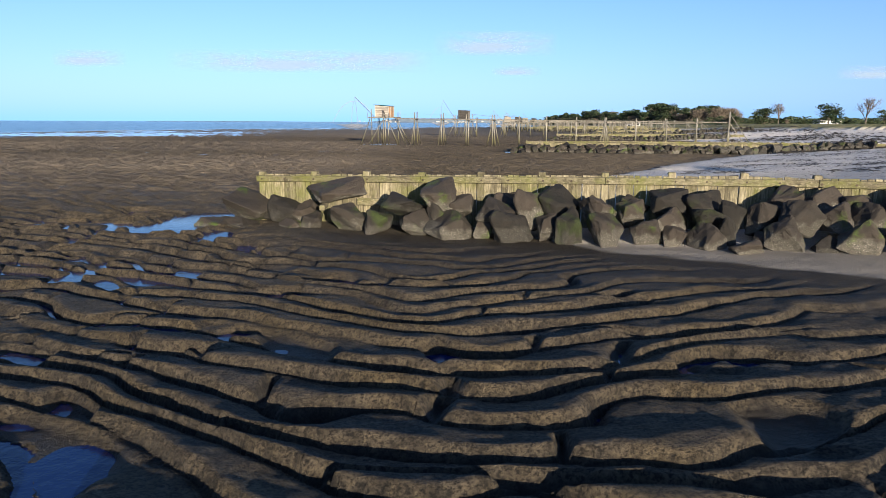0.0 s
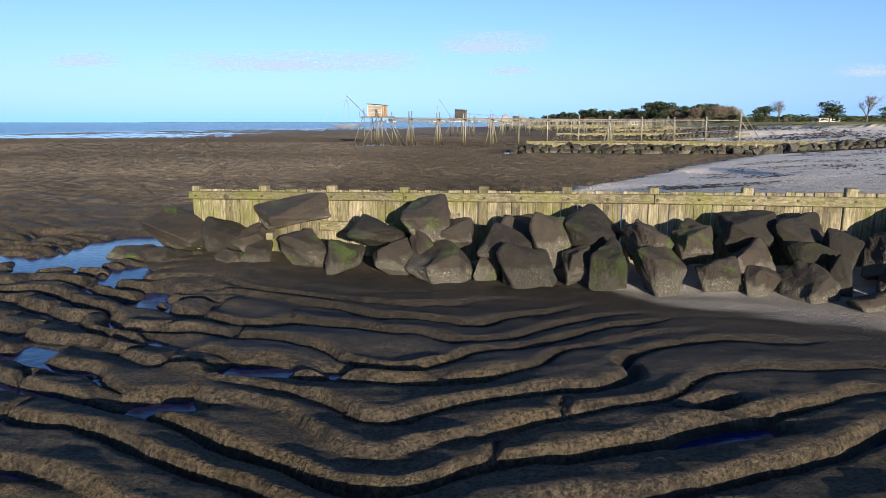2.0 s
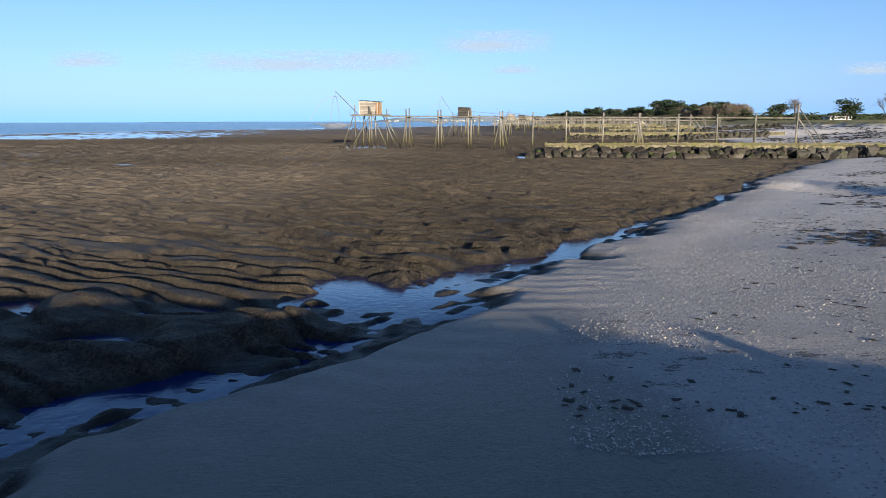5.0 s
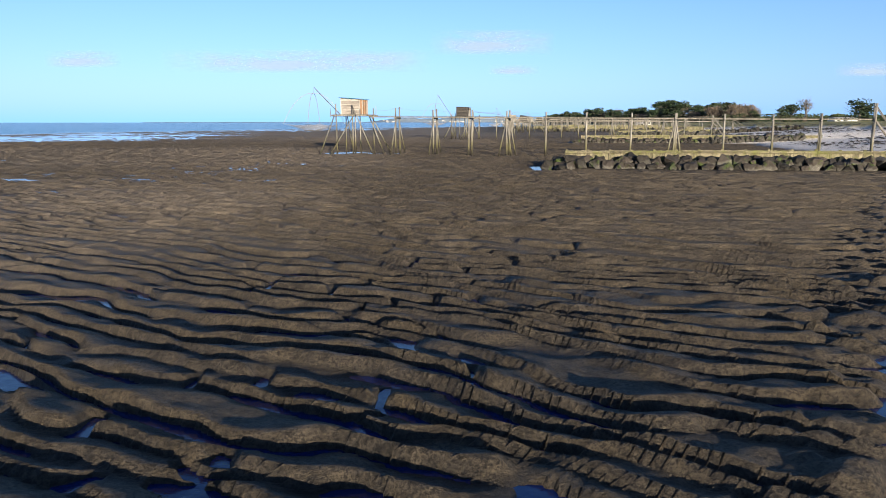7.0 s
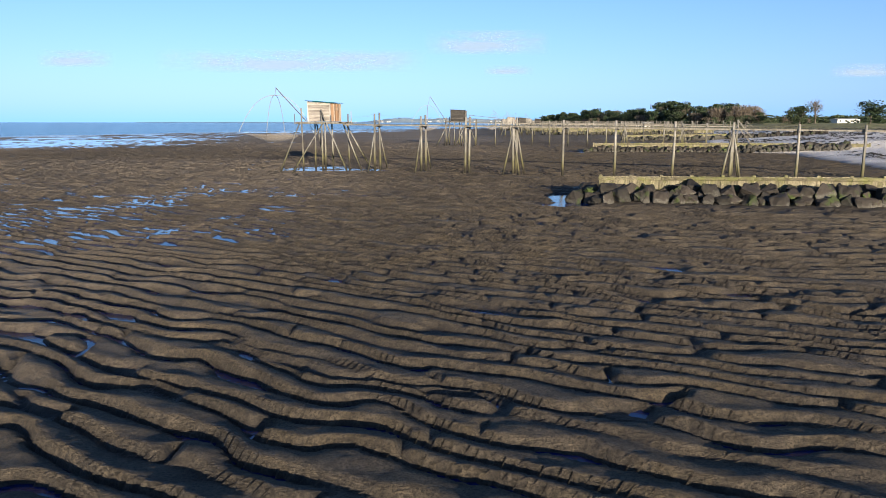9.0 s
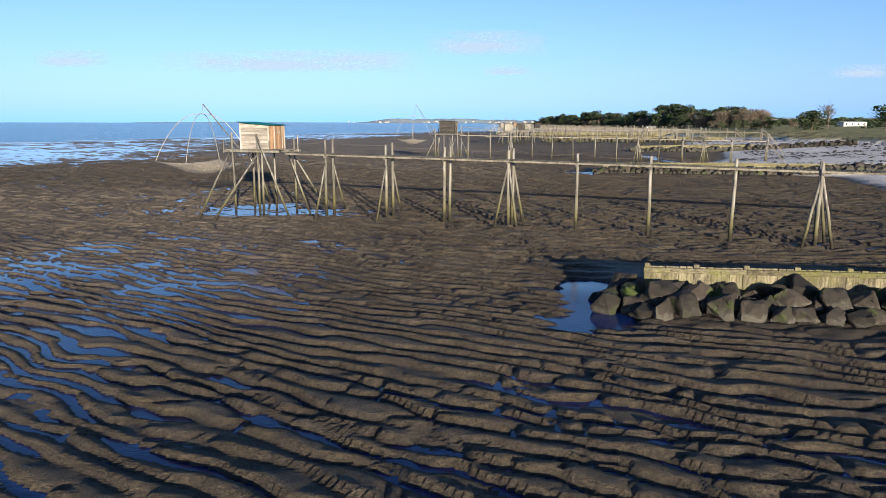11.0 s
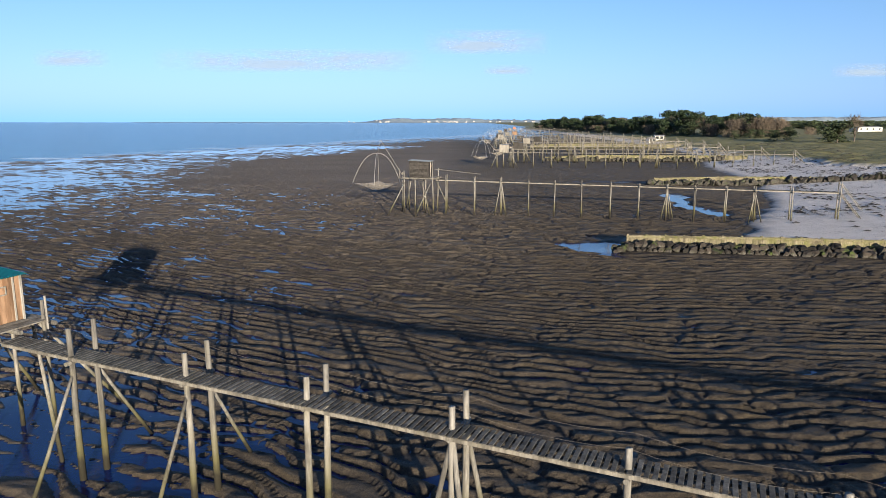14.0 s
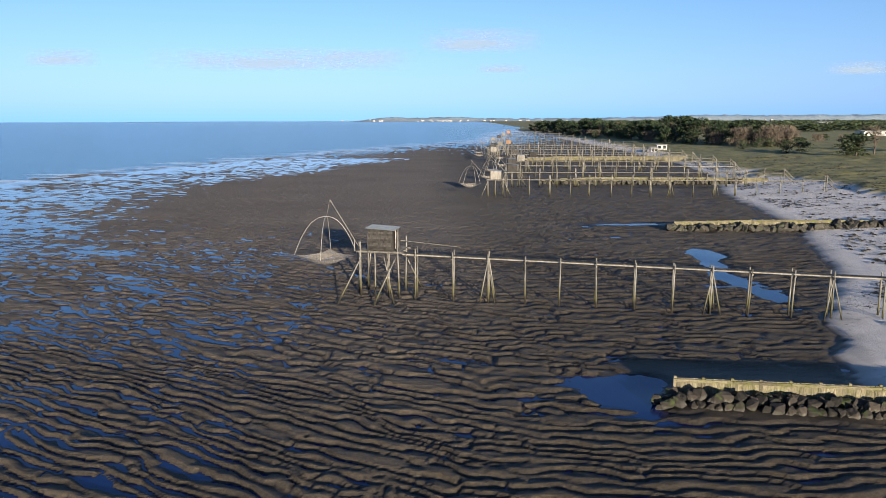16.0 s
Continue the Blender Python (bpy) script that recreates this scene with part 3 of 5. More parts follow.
def sheet(name, xs, ys, height, material, masks=(), fan=None):
    """A ground or water sheet on grid lines; fan widens its columns with y."""
    X, Y = np.meshgrid(xs, ys)
    if fan:
        X = X * np.interp(Y, *fan)
    res = height(X.ravel(), Y.ravel())
    z = res[0]
    me = bpy.data.meshes.new(name)
    nx, ny = len(xs), len(ys)
    me.vertices.add(nx * ny)
    me.vertices.foreach_set("co", np.stack([X.ravel(), Y.ravel(), z], 1).astype(np.float32).ravel())
    i = (np.arange(ny - 1)[:, None] * nx + np.arange(nx - 1)[None]).ravel()
    quad = np.stack([i, i + 1, i + nx + 1, i + nx], 1).astype(np.int32)
    me.loops.add(quad.size)
    me.loops.foreach_set("vertex_index", quad.ravel())
    me.polygons.add(len(quad))
    me.polygons.foreach_set("loop_start", np.arange(len(quad), dtype=np.int32) * 4)
    me.polygons.foreach_set("use_smooth", np.ones(len(quad), dtype=bool))
    me.update(calc_edges=True)
    for key, val in zip(masks, res[1:]):
        me.attributes.new(key, "FLOAT", "POINT").data.foreach_set("value", val.astype(np.float32))
    me.materials.append(material)
    return new(name, me)


# ---- shared builders ----
def part(name, bm, material, parent=None, label="", smooth=False):
    me = bpy.data.meshes.new(name)
    bm.to_mesh(me)
    bm.free()
    if smooth:
        me.polygons.foreach_set("use_smooth", np.ones(len(me.polygons), dtype=bool))
    me.materials.append(material)
    ob = new(name, me)
    if parent:
        ob.parent = parent
    if label:
        ob["label"] = label
    return ob


def again(ob, m, parent=None):
    """Another piece on the same mesh."""
    o = ob.copy()
    scene.collection.objects.link(o)
    o.parent = parent or ob.parent
    o.matrix_basis = m
    return o


def box(bm, m, sx, sy, sz, bevel=0.0):
    r = bmesh.ops.create_cube(bm, size=1.0, matrix=m @ Matrix.Diagonal((sx, sy, sz, 1)))
    if bevel:
        es = list({e for v in r["verts"] for e in v.link_edges})
        bmesh.ops.bevel(bm, geom=es, offset=bevel, segments=1, affect="EDGES", clamp_overlap=True)


def between(p, q):
    """Pose at p whose z axis runs to q, and the length."""
    d = Vector(q) - Vector(p)
    return Matrix.Translation(p) @ d.to_track_quat("Z", "Y").to_matrix().to_4x4(), d.length


def pole(bm, p, q, r0, r1=None, seg=8, wobble=0.0):
    """A tapered round pole from p to q with a slight bend."""
    r1 = r0 if r1 is None else r1
    m, ln = between(p, q)
    n = 5 if wobble else 2
    rings = []
    for i in range(n):
        t = i / (n - 1)
        ox, oy = (random.uniform(-wobble, wobble), random.uniform(-wobble, wobble)) if 0 < i < n - 1 else (0, 0)
        r = r0 + (r1 - r0) * t
        rings.append([bm.verts.new(m @ Vector((ox + r * math.cos(a * math.tau / seg), oy + r * math.sin(a * math.tau / seg), ln * t))) for a in range(seg)])
    for a, b in zip(rings, rings[1:]):
        for i in range(seg):
            bm.faces.new((a[i], a[(i + 1) % seg], b[(i + 1) % seg], b[i]))
    bm.faces.new(rings[0][::-1])
    bm.faces.new(rings[-1])


def tube(bm, pts, r, seg=6):
    rings = []
    for i, p in enumerate(pts):
        d = (Vector(pts[min(i + 1, len(pts) - 1)]) - Vector(pts[max(i - 1, 0)])).normalized()
        q = d.to_track_quat("Z", "Y").to_matrix()
        rings.append([bm.verts.new(Vector(p) + q @ Vector((r * math.cos(a * math.tau / seg), r * math.sin(a * math.tau / seg), 0))) for a in range(seg)])
    for a, b in zip(rings, rings[1:]):
        for i in range(seg):
            bm.faces.new((a[i], a[(i + 1) % seg], b[(i + 1) % seg], b[i]))
    bm.faces.new(rings[0][::-1])
    bm.faces.new(rings[-1])


def empty(name, m):
    ob = new(name)
    ob.matrix_basis = m
    ob.empty_display_size = 0.2
    return ob


def boulder_mesh(seed, fine=2):
    """An angular broken rock about one metre across, base at z = 0."""
    rs = random.Random(seed)
    bm = bmesh.new()
    for i in range(16):
        v = Vector((rs.gauss(0, 1), rs.gauss(0, 1), rs.gauss(0, 1))).normalized()
        v = Vector([math.copysign(abs(c) ** 0.8, c) for c in v]) * rs.uniform(0.30, 0.56)
        bm.verts.new(v)
    bmesh.ops.convex_hull(bm, input=bm.verts[:])
    loose = [v for v in bm.verts if not v.link_faces]
    bmesh.ops.delete(bm, geom=loose, context="VERTS")
    bmesh.ops.dissolve_limit(bm, angle_limit=radians(22), verts=bm.verts[:], edges=bm.edges[:])
    bmesh.ops.triangulate(bm, faces=bm.faces[:])
    bmesh.ops.bevel(bm, geom=[e for e in bm.edges if e.calc_face_angle(0) > 0.2], offset=0.022, segments=1, affect="EDGES", clamp_overlap=True)
    bmesh.ops.triangulate(bm, faces=bm.faces[:])
    for _ in range(fine + 1):
        bmesh.ops.subdivide_edges(bm, edges=[e for e in bm.edges if e.calc_length() > 0.075], cuts=1)
        bmesh.ops.triangulate(bm, faces=bm.faces[:])
    for _ in range(1):
        bmesh.ops.smooth_vert(bm, verts=bm.verts[:], factor=0.25, use_axis_x=True, use_axis_y=True, use_axis_z=True)
    off = Vector((seed * 3.7 % 50, seed * 1.3 % 50, 0))
    bm.normal_update()
    moves = [(v, v.normal * (0.05 * noise.noise(v.co * 2.6 + off) + 0.022 * noise.noise(v.co * 7.0 + off) + 0.010 * noise.noise(v.co * 18.0 + off))) for v in bm.verts]
    for v, d in moves:
        v.co += d
    lo = Vector([min(v.co[i] for v in bm.verts) for i in range(3)])
    hi = Vector([max(v.co[i] for v in bm.verts) for i in range(3)])
    for v in bm.verts:
        v.co = Vector([(v.co[i] - lo[i]) / (hi[i] - lo[i]) - (0.5 if i < 2 else 0.0) for i in range(3)])
    me = bpy.data.meshes.new("boulder")
    bm.to_mesh(me)
    bm.free()
    me.materials.append(M_ROCK)
    return me


ROCKS = [boulder_mesh(s) for s in range(1, 19)]
ROCKS_FAR = [boulder_mesh(s, 1) for s in range(40, 50)]
rock_rng = random.Random(5)
ROCK_LABEL = "dark angular basalt boulder at the foot of the groyne"


def boulder(x, y, z, w, h, meshes=None, deep=None, label=ROCK_LABEL, turn=None):
    """A boulder w wide and h high whose base lies at z; its mesh is picked and turned at random."""
    pick = rock_rng.choice(meshes or ROCKS)
    ob = new("boulder", pick)
    d = deep or w * rock_rng.uniform(0.7, 0.9)
    rz = rock_rng.uniform(-16, 16) + rock_rng.choice((0, 180)) if turn is None else turn
    low = z < 0.6 and meshes is None
    x, y, w, h = (x + 0.06, y + 0.24, w * 0.93, h * 0.93) if low else (x, y + 0.05, w, h)
    ob.matrix_basis = pose(x, y, z, rock_rng.uniform(-10, 10), rock_rng.uniform(-13, 13), rz) @ Matrix.Diagonal((w, d, h, 1))
    tagged(ob, label, "boulder", "boulders of the groynes")
    return ob


# ---- groynes ----
GROYNE_LABEL = "weathered green-stained timber groyne wall of upright planks"


def groyne(p0, way, length, top0, top1, detail=True, bay=1.28, label=GROYNE_LABEL, board=0.2):
    """A plank wall from p0 along way: posts behind, upright planks, a long beam across the front."""
    ang = math.degrees(math.atan2(way[1], way[0]))
    g = tagged(empty("groyne", pose(p0[0], p0[1], 0, 0, 0, ang)), label, "groyne", "groynes")
    rs = random.Random(int(p0[0] * 10))
    def top(s):
        return top0 + (top1 - top0) * min(1, s / 10)
    bm = bmesh.new()
    box(bm, pose(0, 0, 0.5), 1, 1, 1, 0.06)
    unit = part("plank", bm, M_PLANK, g)
    first = True
    def plank(m):
        nonlocal first
        if first:
            unit.matrix_basis = m
            first = False
        else:
            again(unit, m)
    n = int(length / bay)
    pitch = board if detail else 0.32
    room = bay - 0.149
    count = max(2, round(room / pitch))
    for i in range(n):
        shares = [rs.uniform(0.84, 1.16) for _ in range(count)]
        s = i * bay + 0.0745
        for share in shares:
            step = room * share / sum(shares)
            drop = rs.choice((0, 0, 0.004, 0.008, 0.016))
            bottom = -0.35
            plank(pose(s + step / 2, rs.uniform(-0.006, 0.006), bottom, 0, rs.uniform(-0.25, 0.25), 0) @ Matrix.Diagonal((step - rs.uniform(0.001, 0.005), 0.055, top(s) - 0.02 - drop - bottom, 1)))
            s += step
    for i in range(n + 1):
        s = i * bay
        bm = bmesh.new()
        h = top(s) + rs.uniform(0.025, 0.05) + 0.4
        box(bm, pose(s, 0.045, -0.4 + h / 2, rs.uniform(-1, 1), rs.uniform(-1.0, 1.0), 0), 0.145, 0.15, h, 0.012)
        part("post", bm, M_PLANK, g)
    i = 0
    while i < n:
        k = min(rs.choice((2, 3)), n - i)
        bm = bmesh.new()
        a, e = i * bay - (0.1 if i == 0 else 0) + 0.004, (i + k) * bay - 0.004
        z = (top(a) + top(e)) / 2 - 0.125
        slope = math.degrees(math.atan2(top(e) - top(a), e - a))
        box(bm, pose((a + e) / 2, -0.075, z, 0, -slope, 0), e - a, 0.085, 0.135 if detail else 0.19, 0.012)
        part("beam", bm, M_BEAM, g)
        i += k
    if detail:
        for i in range(n):
            for s in (i * bay + 0.05, i * bay + 0.62):
                bm = bmesh.new()
                pole(bm, (s, -0.115, top(s) - 0.13), (s, -0.128, top(s) - 0.13), 0.021, 0.018, 8)
                part("bolt", bm, M_BOLT, g)
    return g


groyne(GROYNE_A, DIR_A, 32, 1.565, 1.765, board=0.121)
groyne((7.6, 66.4), (0.987, -0.158), 34, 1.02, 1.10)
groyne((18.0, 115.9), (0.987, -0.16), 30, 0.96, 1.06)
groyne((35.0, 165.6), (0.998, -0.05), 36, 0.95, 1.2, False)
groyne((28.0, 224.0), (0.998, -0.06), 46, 0.95, 1.4, False)
groyne((34.0, 300.0), (0.998, -0.06), 50, 0.95, 1.6, False)

# boulders along the first groyne
boulder(-4.26, 15.63, 0.40, 1.29, 0.85)
boulder(-3.43, 15.31, 0.42, 0.92, 0.72)
boulder(-2.88, 15.27, 0.42, 0.68, 0.61)
boulder(-1.97, 15.05, 0.95, 1.22, 0.55, deep=1.0)
boulder(-1.78, 14.16, 0.42, 0.88, 0.72)
boulder(-1.07, 13.98, 0.42, 0.71, 0.65)
boulder(-0.56, 14.36, 0.80, 0.95, 0.47, deep=1.0)
boulder(0.15, 14.23, 0.85, 0.86, 0.80, deep=0.9)
boulder(0.63, 14.06, 0.76, 0.56, 0.55)
boulder(-0.35, 13.79, 0.42, 0.76, 0.66)
boulder(0.30, 13.47, 0.40, 1.10, 0.70)
boulder(0.21, 14.00, 0.60, 0.40, 0.62)
boulder(0.96, 13.35, 0.42, 0.40, 0.66)
boulder(1.35, 13.72, 0.74, 0.78, 0.54, deep=0.9)
boulder(1.50, 14.14, 0.72, 0.82, 0.68)
boulder(1.54, 12.99, 0.42, 0.84, 0.73)
boulder(2.04, 13.59, 0.62, 0.66, 0.87)
boulder(2.15, 12.94, 0.44, 0.40, 0.69)
boulder(2.59, 13.76, 0.65, 0.90, 0.85)
boulder(2.63, 12.82, 0.46, 0.60, 0.74)
boulder(3.23, 13.28, 0.82, 0.76, 0.53, deep=0.9)
boulder(3.29, 13.68, 0.75, 0.50, 0.60)
boulder(3.24, 12.56, 0.42, 0.74, 0.80)
boulder(3.82, 13.23, 0.72, 0.50, 0.62)
boulder(3.95, 13.51, 0.80, 0.60, 0.57)
boulder(-4.25, 15.00, 0.32, 0.87, 0.36)
boulder(-3.06, 14.70, 0.38, 0.58, 0.31)
boulder(-2.61, 14.69, 0.40, 0.53, 0.45)
boulder(3.93, 12.48, 0.42, 0.68, 0.65)
boulder(4.50, 13.26, 0.85, 0.72, 0.71)
boulder(4.49, 12.85, 0.70, 0.68, 0.52)
boulder(5.28, 13.12, 0.85, 0.85, 0.66)
boulder(5.04, 12.71, 0.70, 0.60, 0.54)
boulder(4.96, 12.11, 0.42, 0.74, 0.64)
boulder(4.32, 12.28, 0.42, 0.44, 0.57)
boulder(5.51, 12.70, 0.70, 0.44, 0.66)
boulder(5.33, 12.12, 0.48, 0.40, 0.69)
boulder(6.08, 12.55, 0.70, 0.68, 0.68)
boulder(5.91, 11.97, 0.45, 0.57, 0.56)
boulder(5.41, 11.59, 0.45, 0.65, 0.37)
boulder(6.58, 12.78, 0.90, 0.55, 0.73)
boulder(-5.1, 15.5, 0.28, 0.8, 0.35)


def timber(p, q, w, h, label):
    """A loose squared timber from p to q."""
    m, ln = between(p, q)
    bm = bmesh.new()
    box(bm, Matrix.Translation((0, 0, ln / 2)), w, h, ln, 0.012)
    ob = part("timber", bm, M_BEAM)
    ob.matrix_basis = m
    return tagged(ob, label, "timber", "loose groyne timbers")


timber((-2.25, 14.50, 0.95), (-2.25, 14.95, 0.97), 0.11, 0.11, "stub of green-stained timber among boulders")
timber((-1.72, 14.48, 0.94), (-1.72, 14.95, 0.97), 0.12, 0.11, "stub of green-stained timber among boulders")
timber((-1.62, 15.36, 1.0), (-0.35, 15.04, 1.0), 0.09, 0.16, "low waling timber bolted along the wall's foot")


def boulder_run(p0, way, s0, s1, rows, size, meshes, z_off=-0.12, heap=None):
    """Heaped boulders before a groyne from s0 to s1 along it; rows: (distance out, lift)."""
    rs = random.Random(int(p0[1] * 7 + s0))
    nx, ny = -way[1], way[0]
    for out, lift in rows:
        s = s0 + rs.uniform(0, size)
        while s < s1:
            w = size * rs.uniform(0.7, 1.3)
            o = out + rs.uniform(-0.12, 0.12)
            x, y = p0[0] + way[0] * s - nx * o, p0[1] + way[1] * s - ny * o
            h = w * rs.uniform(0.75, 1.05)
            if heap is None:
                boulder(x, y, floor_at(x, y) + z_off + lift, w, h, meshes)
            else:
                heap.append((rs.choice(meshes), pose(x, y, floor_at(x, y) + z_off + lift, rs.uniform(-6, 6), rs.uniform(-9, 9), rs.uniform(0, 360)) @ Matrix.Diagonal((w, w * 0.9, h, 1))))
            s += w * rs.uniform(0.72, 0.95)


def joined(name, pieces, label, category):
    """Many uncountable pieces as one mesh."""
    bm = bmesh.new()
    for me, m in pieces:
        k = len(bm.verts)
        bm.from_mesh(me)
        bm.verts.ensure_lookup_table()
        for v in bm.verts[k:]:
            v.co = m @ v.co
    return tagged(part(name, bm, pieces[0][0].materials[0]), label, category, kind="stuff")


boulder_run(GROYNE_A, DIR_A, 10.6, 18, ((0.55, 0.35), (1.0, 0.22), (1.6, 0.0)), 0.62, ROCKS)
boulder_run((7.6, 66.4), (0.987, -0.158), -0.6, 17, ((0.5, 0.12), (1.0, 0.14), (1.55, -0.05)), 0.72, ROCKS)
boulder_run((7.6, 66.4), (0.987, -0.158), -1.4, -0.2, ((-0.3, 0.1), (0.3, 0.2), (0.9, 0.05)), 0.75, ROCKS)
boulder_run((18.0, 115.9), (0.987, -0.16), -1.2, 16, ((0.45, 0.1), (0.9, 0.15), (1.35, 0.0)), 0.58, ROCKS_FAR)
HEAP = []
boulder_run((7.6, 66.4), (0.987, -0.158), 17, 30, ((0.5, 0.1), (1.0, 0.22), (1.5, 0.0)), 0.72, ROCKS_FAR, heap=HEAP)
boulder_run((18.0, 115.9), (0.987, -0.16), 16, 27, ((0.5, 0.1), (1.0, 0.2), (1.5, 0.0)), 0.72, ROCKS_FAR, heap=HEAP)
boulder_run((35.0, 165.6), (0.998, -0.05), -1.5, 36, ((0.6, 0.1), (1.2, 0.0)), 0.9, ROCKS_FAR, heap=HEAP)
boulder_run((28.0, 224.0), (0.998, -0.06), -1, 40, ((0.8, 0.0),), 1.1, ROCKS_FAR, heap=HEAP)
joined("boulders", HEAP, "far dark boulders heaped along the groynes", "boulders")


# ---- fishing platforms ----
def local(c, ang):
    return pose(c[0], c[1], 0, 0, 0, ang)


def net_material():
    m, n, l, b = mat("knotted_net", 0.9)
    b.inputs["Base Color"].default_value = (0.40, 0.36, 0.31, 1)
    co = n.new("ShaderNodeTexCoord").outputs["Object"]
    f = noise_node(n, l, 30, 3, 0.6, co)
    a = ramp(n, l, f, [(0.35, (0.2, 0.2, 0.2)), (0.65, (0.6, 0.6, 0.6))])
    l.new(a, b.inputs["Alpha"])
    return m


M_NET = net_material()


def lift_net(centre, z, half, apex, tip, foot, ang, label):
    """A square dip net hung on crossed hoops from the tip of a boom."""
    t = tagged(empty("lift_net", pose(centre[0], centre[1], z, 0, 0, ang)), label, "fishing net", "lift nets")
    inv = t.matrix_basis.inverted()
    corners = [Vector((sx * half, sy * half, 0)) for sx, sy in ((-1, -1), (1, -1), (1, 1), (-1, 1))]
    top = inv @ Vector(apex)
    for a, b in ((0, 2), (1, 3)):
        pts = []
        for i in range(25):
            k = i / 24
            p = corners[a].lerp(corners[b], k)
            u = 2 * k - 1
            p.z = top.z * (1 - abs(u) ** 2.3)
            p += Vector((top.x, top.y, 0)) * (1 - abs(u)) * 0.9
            pts.append(p)
        bm = bmesh.new()
        tube(bm, pts, 0.02)
        part("hoop", bm, M_STEEL, t, "pale bent hoop pole")
    bm = bmesh.new()
    n = 14
    grid = [[bm.verts.new((half * (2 * i / n - 1) * (1 - 0.10 * (1 - (2 * j / n - 1) ** 2)), half * (2 * j / n - 1) * (1 - 0.10 * (1 - (2 * i / n - 1) ** 2)),
             -0.42 * (1 - (2 * i / n - 1) ** 2) * (1 - (2 * j / n - 1) ** 2) - 0.16 * (2 - (2 * i / n - 1) ** 2 - (2 * j / n - 1) ** 2) + 0.04 * noise.noise(Vector((i * 0.5, j * 0.5, 0))))) for j in range(n + 1)] for i in range(n + 1)]
    for i in range(n):
        for j in range(n):
            bm.faces.new((grid[i][j], grid[i + 1][j], grid[i + 1][j + 1], grid[i][j + 1]))
    part("net", bm, M_NET, t, "grey-brown sagging mesh net", True)
    bm = bmesh.new()
    tube(bm, [inv @ Vector(foot), inv @ Vector(tip)], 0.035)
    part("boom", bm, M_POST, t, "slanting pale wooden boom")
    bm = bmesh.new()
    tube(bm, [inv @ Vector(tip), top], 0.012, 4)
    part("rope", bm, M_ROPE, t)
    return t


